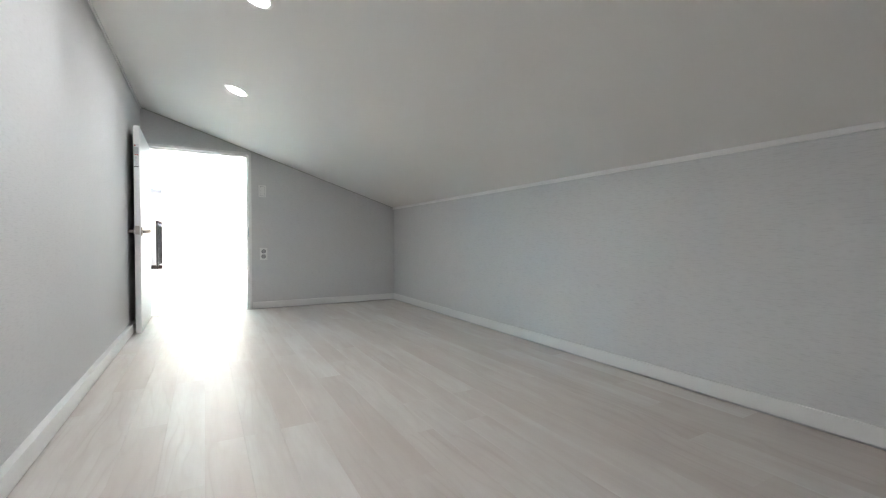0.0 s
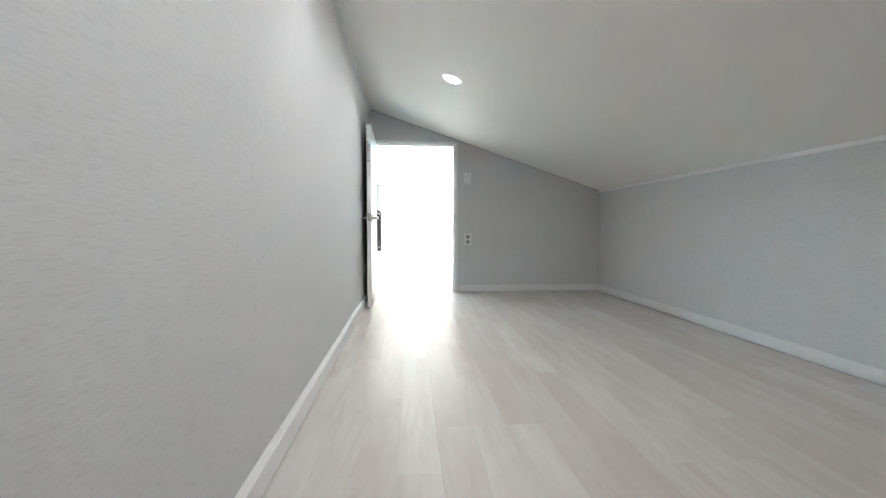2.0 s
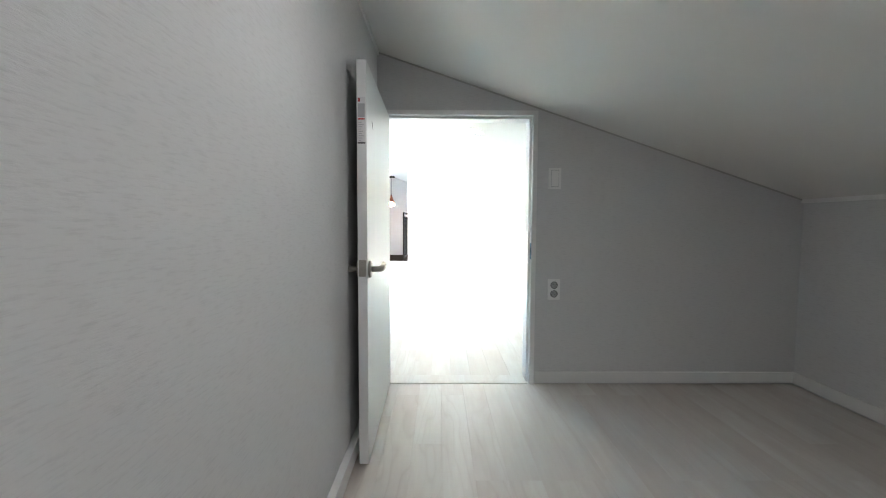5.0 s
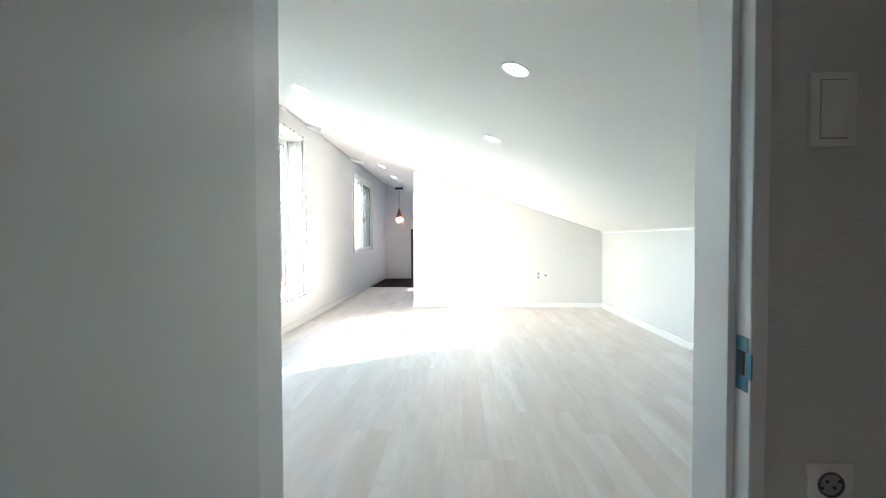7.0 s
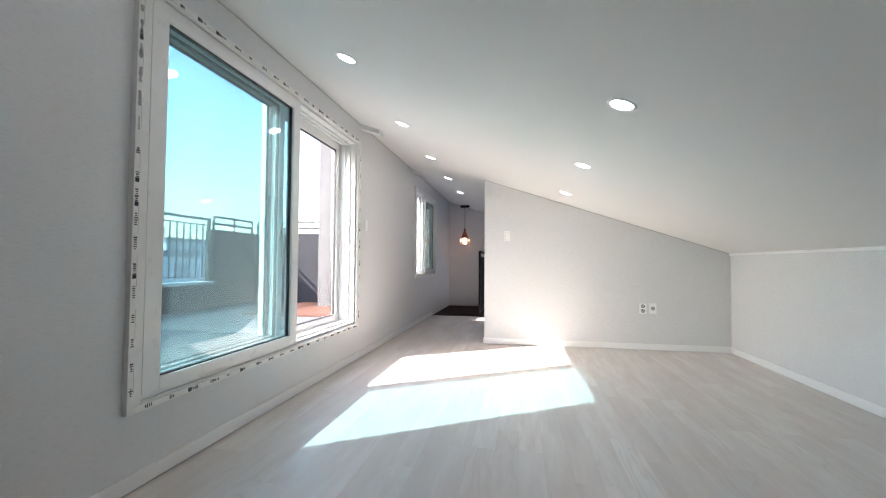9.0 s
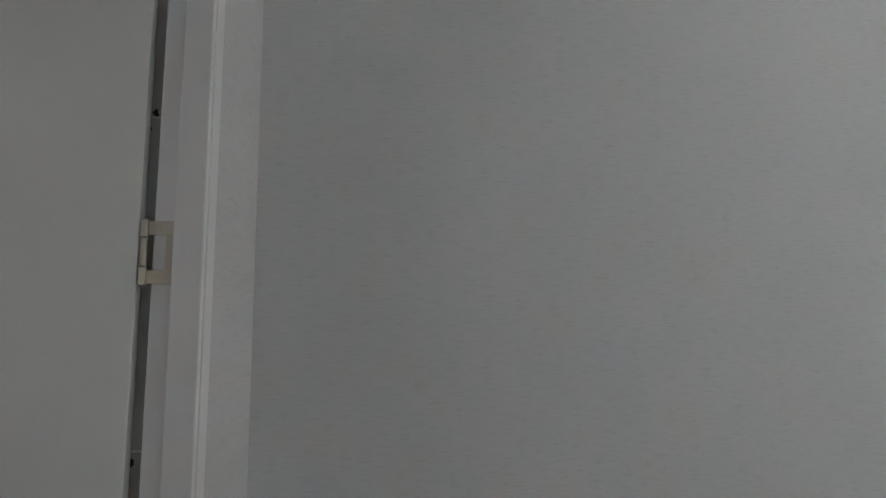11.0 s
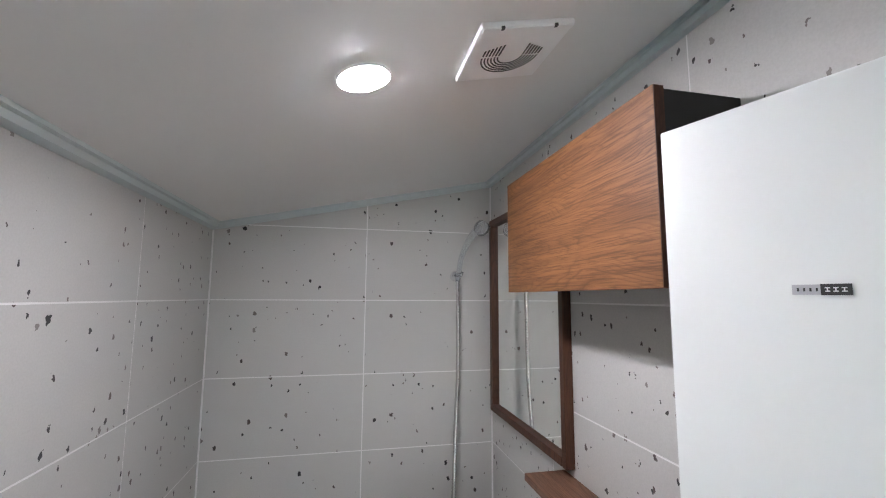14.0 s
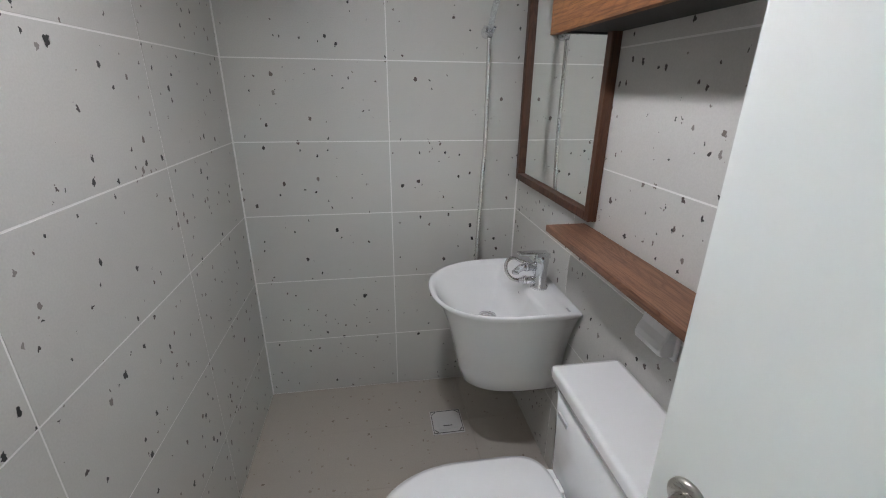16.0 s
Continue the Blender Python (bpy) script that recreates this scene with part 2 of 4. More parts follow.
M["paper_grey"] = mat("label_grey", (0.45, 0.45, 0.47), 0.6)
M["cord"] = mat("black_cord", (0.02, 0.02, 0.02), 0.6)
M["copper"] = mat("dark_copper", (0.34, 0.11, 0.07), 0.35, 0.9)
m = M["amber"] = mat("amber_glass", (0.95, 0.7, 0.58), 0.06)
m.node_tree.nodes["Principled BSDF"].inputs["Transmission Weight"].default_value = 0.7


def stucco(name, a, b, rough=0.9, scale=3.0):
    m = mat(name, a, rough)
    n = Nodes(m)
    n.color(n.mix(n.noise(n.place(), scale, 5), a, b))
    n.bump(n.noise(n.place(), 60, 3), 0.3, 0.004)
    return m


M["parapet"] = stucco("grey_parapet_paint", (0.014, 0.0155, 0.02), (0.021, 0.023, 0.029))
M["facade"] = stucco("white_render", (0.45, 0.45, 0.45), (0.52, 0.52, 0.515))
M["concrete"] = stucco("weathered_concrete", (0.05, 0.051, 0.053), (0.13, 0.13, 0.132), scale=14.0)
M["deck"] = stucco("red_brown_deck", (0.085, 0.032, 0.018), (0.13, 0.054, 0.032), 0.7, 8.0)
M["terrace"] = stucco("terrace_screed", (0.07, 0.075, 0.077), (0.1, 0.106, 0.108))
M["roof"] = stucco("grey_roof", (0.12, 0.12, 0.13), (0.18, 0.18, 0.19))
M["hill"] = stucco("far_hill", (0.1, 0.14, 0.16), (0.14, 0.19, 0.2), scale=0.02)
M["ground"] = stucco("city_ground", (0.16, 0.17, 0.17), (0.24, 0.25, 0.25), scale=0.03)
# distance haze is mixed into both colours: paler, bluish walls and weaker dark panes
M["block"] = stucco("hazed_building", (0.42, 0.46, 0.5), (0.5, 0.54, 0.57))
M["pane_far"] = mat("hazed_window", (0.2, 0.24, 0.27), 0.3)


def glowing(name, color, strength):
    m = mat(name, color, 0.5)
    b = m.node_tree.nodes["Principled BSDF"]
    b.inputs["Emission Color"].default_value = (*color, 1)
    b.inputs["Emission Strength"].default_value = strength
    return m


M["lamp"] = glowing("lit_diffuser", (0.93, 0.97, 1.0), LAMP_ROOM)
M["lamp_bath"] = glowing("lit_bath_diffuser", (0.93, 0.955, 1.0), LAMP_BATH)
M["bulb"] = glowing("warm_bulb", (1.0, 0.80, 0.60), 5.0)


def glass(name, tint, haze=0.0, gloss=0.065, edge=0.9):
    """A flat pane: tinted light goes straight through, Fresnel adds the gloss. A translucent share paints in milky
    haze.
    """
    m = bpy.data.materials.new(name)
    m.use_nodes = True
    t = m.node_tree
    t.nodes.remove(t.nodes["Principled BSDF"])
    tr = t.nodes.new("ShaderNodeBsdfTransparent")
    tr.inputs["Color"].default_value = (*tint, 1)
    gl = t.nodes.new("ShaderNodeBsdfGlossy")
    gl.inputs["Roughness"].default_value = 0.01
    lw = t.nodes.new("ShaderNodeLayerWeight")
    lw.inputs["Blend"].default_value = 0.5
    pw = t.nodes.new("ShaderNodeMath")
    pw.operation = "POWER"
    pw.inputs[1].default_value = 5.0
    t.links.new(lw.outputs["Facing"], pw.inputs[0])
    fr = t.nodes.new("ShaderNodeMath")
    fr.operation = "MULTIPLY_ADD"
    fr.inputs[1].default_value, fr.inputs[2].default_value = edge, gloss
    t.links.new(pw.outputs[0], fr.inputs[0])
    mx = t.nodes.new("ShaderNodeMixShader")
    t.links.new(fr.outputs[0], mx.inputs[0])
    # translucent share imitates the milky veil of room reflections
    tl = t.nodes.new("ShaderNodeBsdfTranslucent")
    tl.inputs["Color"].default_value = (0.14, 0.17, 0.175, 1)
    film = t.nodes.new("ShaderNodeMixShader")
    film.inputs[0].default_value = haze
    t.links.new(tr.outputs[0], film.inputs[1])
    t.links.new(tl.outputs[0], film.inputs[2])
    t.links.new(film.outputs[0], mx.inputs[1])
    t.links.new(gl.outputs[0], mx.inputs[2])
    t.links.new(mx.outputs[0], t.nodes["Material Output"].inputs["Surface"])
    return m


M["glass_tint"] = glass("blue_green_glass", (0.53, 0.75, 0.79), 0.10, 0.13)
M["glass_clear"] = glass("clear_glass", (0.92, 0.94, 0.94), 0.0, 0.012, 0.3)
M["glass_grey"] = glass("grey_glass", (0.35, 0.42, 0.43))


# ---- mesh helpers ----
def box(bm, x0, x1, y0, y1, z0, z1, bevel=0.0):
    r = bmesh.ops.create_cube(bm, size=1.0)
    for v in r["verts"]:
        v.co = ((x0 + x1) / 2 + v.co.x * (x1 - x0), (y0 + y1) / 2 + v.co.y * (y1 - y0), (z0 + z1) / 2 + v.co.z * (z1 - z0))
    if bevel:
        edges = {e for v in r["verts"] for e in v.link_edges}
        bmesh.ops.bevel(bm, geom=list(edges), offset=bevel, segments=2, affect="EDGES", profile=0.7)
    return bm


def wedge(bm, x0, x1, y0, y1, lo, hi):
    """A block whose bottom and top follow lo(x) and hi(x)."""
    v = [bm.verts.new(p) for x in (x0, x1) for y in (y0, y1) for p in ((x, y, lo(x)), (x, y, hi(x)))]
    for f in ((0, 1, 3, 2), (4, 6, 7, 5), (0, 4, 5, 1), (2, 3, 7, 6), (0, 2, 6, 4), (1, 5, 7, 3)):
        bm.faces.new([v[i] for i in f])
    bmesh.ops.recalc_face_normals(bm, faces=bm.faces)
    return bm


def tube(bm, points, radius, sides=10):
    """A round bar along points; radius may be a list."""
    pts = [Vector(p) for p in points]
    rad = radius if isinstance(radius, (list, tuple)) else [radius] * len(pts)
    rings, side = [], None
    for i, p in enumerate(pts):
        d = (pts[min(i + 1, len(pts) - 1)] - pts[max(i - 1, 0)]).normalized()
        if side is None:
            side = d.orthogonal().normalized()
        side = (side - d * side.dot(d)).normalized()
        up = d.cross(side)
        rings.append([bm.verts.new(p + (side * math.cos(a) + up * math.sin(a)) * rad[i]) for a in (2 * math.pi * k / sides for k in range(sides))])
    for a, b in zip(rings, rings[1:]):
        for k in range(sides):
            f = bm.faces.new((a[k], a[(k + 1) % sides], b[(k + 1) % sides], b[k]))
            f.smooth = True
    bm.faces.new(rings[0][::-1])
    bm.faces.new(rings[-1])
    return bm


def lathe(bm, profile, centre=(0, 0, 0), sides=32, close=True):
    """Turns (radius, height) pairs round the upright axis."""
    rings = [[bm.verts.new((centre[0] + r * math.cos(2 * math.pi * k / sides), centre[1] + r * math.sin(2 * math.pi * k / sides), centre[2] + z)) for k in range(sides)] for r, z in profile]
    for a, b in zip(rings, rings[1:]):
        for k in range(sides):
            f = bm.faces.new((a[k], a[(k + 1) % sides], b[(k + 1) % sides], b[k]))
            f.smooth = True
    if close:
        bm.faces.new(rings[0][::-1])
        bm.faces.new(rings[-1])
    bmesh.ops.recalc_face_normals(bm, faces=bm.faces)
    return bm


def smooth_path(stops, n):
    """A curve through stops, n points for each span."""
    q = [Vector(p) for p in stops]
    out = []
    for i in range(len(q) - 1):
        p0, p1, p2, p3 = (q[max(0, min(len(q) - 1, i + k))] for k in (-1, 0, 1, 2))
        for k in range(n):
            u = k / n
            out.append(0.5 * (2 * p1 + (p2 - p0) * u + (2 * p0 - 5 * p1 + 4 * p2 - p3) * u * u + (3 * p1 - p0 - 3 * p2 + p3) * u ** 3))
    return out + [q[-1]]


def loft(bm, rings, cap=(True, True), smooth=True):
    """A skin over rings of equally many points."""
    vs = [[bm.verts.new(p) for p in ring] for ring in rings]
    count = len(vs[0])
    for a, b in zip(vs, vs[1:]):
        for k in range(count):
            f = bm.faces.new((a[k], a[(k + 1) % count], b[(k + 1) % count], b[k]))
            f.smooth = smooth
    if cap[0]:
        bm.faces.new(vs[0][::-1])
    if cap[1]:
        bm.faces.new(vs[-1])
    bmesh.ops.recalc_face_normals(bm, faces=bm.faces)
    return bm


def mesh_of(name, bm, material):
    me = bpy.data.meshes.new(name)
    bm.to_mesh(me)
    bm.free()
    if material:
        me.materials.append(M[material])
    return me


def part(name, bm, material, parent=None, label=""):
    ob = new(name, mesh_of(name, bm, material))
    if parent:
        ob.parent = parent
    if label:
        ob["label"] = label
    return ob


def piece(name, me, parent, x, y, z):
    ob = new(name, me)
    ob.parent = parent
    ob.location = (x, y, z)
    return ob


def holder(name, m=None):
    ob = new(name)
    ob.empty_display_size = 0.1
    if m is not None:
        ob.matrix_world = m
    return ob


B = bmesh.new

# ---- plan ----
KNEE = 2.87          # knee wall
WIN = -1.643         # window wall, inner face
OUT = -1.90          # its outer face
PART = 6.27          # partition wall
END = 11.45          # far wall of the stair
BACK = -6.3          # wall behind the start
BX0, BX1, BY = -0.25, -1.403, -1.9   # bathroom faces
BFLOOR = -0.03


def ceil_z(x):
    return 2.22 - 0.332 * x


def bath_z(x):
    return 1.758 + 0.21 * (BX0 - x)


def structure(name, bm, material, label):
    return tagged(part(name, bm, material), label, kind="structure")


top = lambda x: ceil_z(x) + 0.02

bm = B()
wedge(bm, OUT, 3.05, BACK - 0.15, END + 0.15, ceil_z, lambda x: ceil_z(x) + 0.18)
structure("ceiling", bm, "ceiling", "sloping white papered attic ceiling")

bm = B()
wedge(bm, -0.24, 0.0, BACK, 0.0, lambda x: -0.1, top)
structure("wall_west_room", bm, "wall_x", "white woven wallpaper wall of the small room")
bm = B()
wedge(bm, -0.24, KNEE, BACK - 0.15, BACK, lambda x: -0.1, top)
structure("wall_south", bm, "wall_y", "white woven wallpaper end wall")
bm = B()
wedge(bm, KNEE, 3.0, BACK - 0.15, END + 0.15, lambda x: -0.1, top)
structure("wall_knee", bm, "wall_x", "low knee wall with white woven wallpaper")

# Wall with the two doors, 0.14 m thick.
D0, D1, DT = 0.004, 1.045, 1.825
E0, E1, ET = -1.385, -0.685, 1.725
bm = B()
for x0, x1, z0 in ((WIN, E0, -0.1), (E0, E1, ET), (E1, D0, -0.1), (D0, D1, DT), (D1, KNEE, -0.1)):
    wedge(bm, x0, x1, 0.062 if x1 == E0 else 0.0, 0.14, lambda x, z=z0: z, top)
structure("wall_doors", bm, "wall_y", "white woven wallpaper wall with two door openings")

# Window wall.
W1 = (2.10, 4.89, 0.425, 2.515)
W2 = (7.68, 9.50, 0.90, 2.465)
bm = B()
hi = ceil_z(WIN) + 0.02
for y0, y1, z0, z1 in ((-2.05, W1[0], -0.1, hi), (W1[0], W1[1], -0.1, W1[2]), (W1[0], W1[1], W1[3], hi), (W1[1], W2[0], -0.1, hi), (W2[0], W2[1], -0.1, W2[2]), (W2[0], W2[1], W2[3], hi), (W2[1], END + 0.15, -0.1, hi)):
    box(bm, OUT, WIN, y0, y1, z0, z1)
structure("wall_west", bm, "wall_x", "white woven wallpaper wall with two windows")

bm = B()
wedge(bm, -0.275, KNEE, PART, PART + 0.15, lambda x: -0.1, top)
structure("wall_partition", bm, "wall_y", "white woven wallpaper partition wall")
bm = B()
wedge(bm, WIN, KNEE, END, END + 0.15, lambda x: -2.6, top)
structure("wall_stair", bm, "wall_y", "shaded wallpaper wall behind the stair")

# Floor slab and stair pit.
bm = B()
box(bm, 0.0, KNEE, BACK, 0.0, -0.1, -0.008)
box(bm, WIN, KNEE, 0.14, 9.1, -0.1, -0.008)
box(bm, 0.0, 1.06, 0.0, 0.14, -0.1, -0.008)
box(bm, E0, E1, 0.0, 0.14, -0.1, -0.02)
floor = structure("floor", bm, "gap", "pale oak laminate floor of long boards")
bm = B()
box(bm, -0.6, KNEE, 9.1, END, -2.6, -2.5)
box(bm, -0.65, -0.6, 9.16, END, -2.6, -0.12)
box(bm, -0.6, KNEE, 9.0, 9.1, -2.6, -0.11)
structure("stair_pit", bm, "wall_x", "plain walls of the stair opening")
bm = B()
box(bm, WIN, -0.6, 9.26, END, -0.12, 0.0, 0.004)
structure("landing", bm, "darkwood", "dark brown stained wood stair landing")
bm = B()
box(bm, WIN + 0.015, -0.6, 9.1, 9.255, -0.12, -0.004, 0.003)
structure("threshold", bm, "white", "pale strip before the dark landing")

# Skirting boards.
SK, SKT = 0.085, 0.013


def skirting(x0, x1, y0, y1):
    bm = B()
    box(bm, x0, x1, y0, y1, 0.008, SK, 0.003)
    return structure("baseboard", bm, "white", "white plastic skirting board")


skirting(0.0, 0.032, BACK, -0.02)
skirting(KNEE - SKT, KNEE, BACK, 0.0)
skirting(1.07, KNEE - SKT, -SKT, 0.0)
skirting(0.032, KNEE - SKT, BACK, BACK + SKT)
skirting(WIN, WIN + SKT, 0.14, 9.2)
skirting(KNEE - SKT, KNEE, 0.14, PART)
skirting(-0.275, KNEE - SKT, PART - SKT, PART)
skirting(1.07, KNEE - SKT, 0.14, 0.14 + SKT)
skirting(-0.64, -0.02, 0.14, 0.14 + SKT)
skirting(-0.275 - SKT, -0.275, PART - SKT, PART + 0.15)


# Cornice strips under the slope.
def cornice(x0, x1, y0, y1, z0, z1):
    bm = B()
    box(bm, x0, x1, y0, y1, z0, z1, 0.004)
    return structure("trim", bm, "white", "thin white plastic cornice strip")


zk = ceil_z(KNEE)
cornice(KNEE - 0.018, KNEE, BACK, 0.0, zk - 0.022, zk + 0.005)
cornice(KNEE - 0.018, KNEE, 0.14, PART, zk - 0.022, zk + 0.005)
cornice(0.0, 0.012, BACK, 0.0, ceil_z(0) - 0.022, ceil_z(0) - 0.002)
# Grey strips stand in for the shadow line along the ceiling edge.
bm = B()
box(bm, WIN, WIN + 0.006, 0.14, END, ceil_z(WIN) - 0.012, ceil_z(WIN) - 0.003)
structure("trim", bm, "shadow_line", "thin grey strip coloured as the shadow line under the sloping ceiling")
for x0, y in ((0.0, -0.012), (-0.275, PART - 0.012)):
    bm = B()
    wedge(bm, x0, KNEE, y + 0.006, y + 0.012, lambda x: ceil_z(x) - 0.009, lambda x: ceil_z(x) + 0.004)
    structure("trim", bm, "shadow_line", "thin grey strip coloured as the shadow line under the sloping ceiling")


# ---- doors ----
def lever(parent, m, length=0.125, side=1, r=0.027):
    """A lever handle: rose, neck and a gently bent grip. Local y points away from the door, x along the grip."""
    bm = B()
    lathe(bm, [(0.004, 0.0), (r, 0.0), (r, 0.006), (r - 0.003, 0.010), (0.012, 0.011)], sides=28)
    bmesh.ops.rotate(bm, verts=bm.verts, matrix=Matrix.Rotation(radians(-90), 3, "X"))
    bm.transform(m)
    rose = part("handle_rose", bm, "nickel", parent, "round brushed nickel rose")
    bm = B()
    pts = [(0, 0.008, 0), (0, 0.035, 0), (0.008 * side, 0.047, 0), (0.03 * side, 0.053, 0.002), (0.07 * side, 0.055, 0.004), (length * 0.85 * side, 0.052, 0.009), (length * side, 0.047, 0.015)]
    k = 1.2 if r > 0.03 else 1.0
    tube(bm, pts, [q * k for q in (0.011, 0.011, 0.012, 0.0125, 0.011, 0.010, 0.006)], 14)
    bm.transform(m)
    part("door_handle", bm, "nickel", parent, "curved brushed nickel lever")
    return rose


def room_door():
    """White leaf, swung open at a right angle against the room's side wall."""
    d = holder("door_1", pose(0.043, -0.02, 0.0, 0, 0, 1.0))
    w, th, h = 0.975, 0.042, 1.80
    bm = B()
    box(bm, -0.005, -0.005 + th, -w, 0.0, 0.012, h, 0.002)
    part("door_leaf", bm, "door", d)
    bm = B()
    box(bm, -0.004, th - 0.006, -w - 0.0015, -w, 0.013, h - 0.001)
    part("edge_band", bm, "white", d, "white edge band")
    bm = B()
    box(bm, 0.000, th - 0.011, -w - 0.003, -w - 0.001, 0.866, 0.940, 0.0008)
    plate = part("lock_plate", bm, "nickel", d, "nickel lock face plate")
    bm = B()
    box(bm, 0.010, 0.021, -w - 0.010, -w - 0.003, 0.890, 0.914, 0.004)
    part("latch", bm, "nickel", plate)
    lever(d, pose(th - 0.005, -w + 0.058, 0.893, 0, 0, -90), 0.148, -1, 0.039)
    lever(d, pose(-0.005, -w + 0.058, 0.893, 0, 0, 90), 0.148, 1, 0.039)
    bm = B()
    box(bm, -0.001, th - 0.010, -w - 0.0026, -w - 0.0015, 1.444, 1.642)
    sticker = part("label_sticker", bm, "paper", d, "white paper label with a grey picture")
    for name, material, z0, z1, x0, x1 in (("picture", "paper_grey", 1.556, 1.614, 0.001, 0.030), ("red_line", "ink_red", 1.546, 1.552, 0.001, 0.030), ("red_mark", "ink_red", 1.622, 1.637, 0.002, 0.010), ("foot_stripe", "socket_grey", 1.444, 1.451, -0.001, 0.032)):
        bm = B()
        box(bm, x0, x1, -w - 0.0031, -w - 0.0025, z0, z1)
        part(name, bm, material, sticker)
    bm = B()
    for k in range(9):
        box(bm, 0.003, 0.014 + 0.014 * ((k * 37) % 5) / 5, -w - 0.0031, -w - 0.0025, 1.457 + 0.0095 * k, 1.4595 + 0.0095 * k)
    part("print", bm, "paper_grey", sticker)
    bm = B()
    loft(bm, [[(th - 0.0052, y, z) for y, z in ((-0.812, 1.580), (-0.794, 1.572), (-0.778, 1.545), (-0.796, 1.553))], [(th - 0.0044, y, z) for y, z in ((-0.812, 1.580), (-0.794, 1.572), (-0.778, 1.545), (-0.796, 1.553))]], smooth=False)
    part("torn_mark", bm, "ink", d, "small dark torn film mark")
    for z in (0.25, 1.0, 1.55):
        bm = B()
        tube(bm, [(0.0, 0.006, z - 0.05), (0.0, 0.006, z + 0.05)], 0.006, 10)
        part("hinge", bm, "steel", d)
    return tagged(d, "white flush door standing open, nickel lever handles", "door", kind="structure")


room_door()


def door_frame(name, x0, x1, y0, y1, h, inner, stop, left):
    """Jambs and head with a rebate; x0, x1 are the outer edges."""
    f = holder(name, pose((x0 + x1) / 2, (y0 + y1) / 2, 0))
    ox, oy = (x0 + x1) / 2, (y0 + y1) / 2
    for nm, a, b, z0, z1 in (("jamb", x0, x0 + inner, 0, h), ("jamb", x1 - inner, x1, 0, h), ("head", x0 + inner, x1 - inner, h - inner, h)):
        bm = B()
        box(bm, a - ox, b - ox, y0 - oy, y1 - oy, z0, z1, 0.004)
        part(nm, bm, "white", f)
    s0, s1 = stop
    for nm, a, b, z0, z1 in (("stop", x0 + inner, x0 + inner + left, 0, h - inner), ("stop", x1 - inner - 0.015, x1 - inner, 0, h - inner), ("stop", x0 + inner + left, x1 - inner - 0.015, h - inner - 0.014, h - inner)):
        bm = B()
        box(bm, a - ox, b - ox, s0 - oy, s1 - oy, z0, z1, 0.003)
        part(nm, bm, "white", f)
    return f


f = door_frame("door_frame_1", 0.004, 1.062, -0.018, 0.152, 1.845, 0.032, (0.026, 0.150), 0.020)
bm = B()
box(bm, 1.0285 - 0.533, 1.0310 - 0.533, -0.012 - 0.067, 0.022 - 0.067, 0.862, 0.968, 0.001)
box(bm, 1.0265 - 0.533, 1.0290 - 0.533, -0.026 - 0.067, -0.010 - 0.067, 0.890, 0.940, 0.001)
part("strike_plate", bm, "blue_tape", f, "steel strike plate under blue film")
bm = B()
box(bm, 1.0272 - 0.533, 1.0290 - 0.533, -0.004 - 0.067, 0.014 - 0.067, 0.893, 0.94)
part("strike_hole", bm, "hole", f)
tagged(f, "white plastic door frame with stepped rebate", "door frame", kind="structure")
bm = B()
box(bm, 0.037, 1.029, -0.010, 0.146, -0.008, 0.005, 0.002)
structure("threshold", bm, "plank", "low pale oak door sill")

f = door_frame("door_frame_2", E0 - 0.02, E1 + 0.02, 0.060, 0.152, 1.745, 0.03, (0.099, 0.15), 0.012)
tagged(f, "white plastic bathroom door frame", "door frame", kind="structure")
bm = B()
box(bm, E0 + 0.011, E1 - 0.011, -0.012, 0.15, -0.02, 0.02, 0.004)
structure("threshold", bm, "white", "low white bathroom sill")


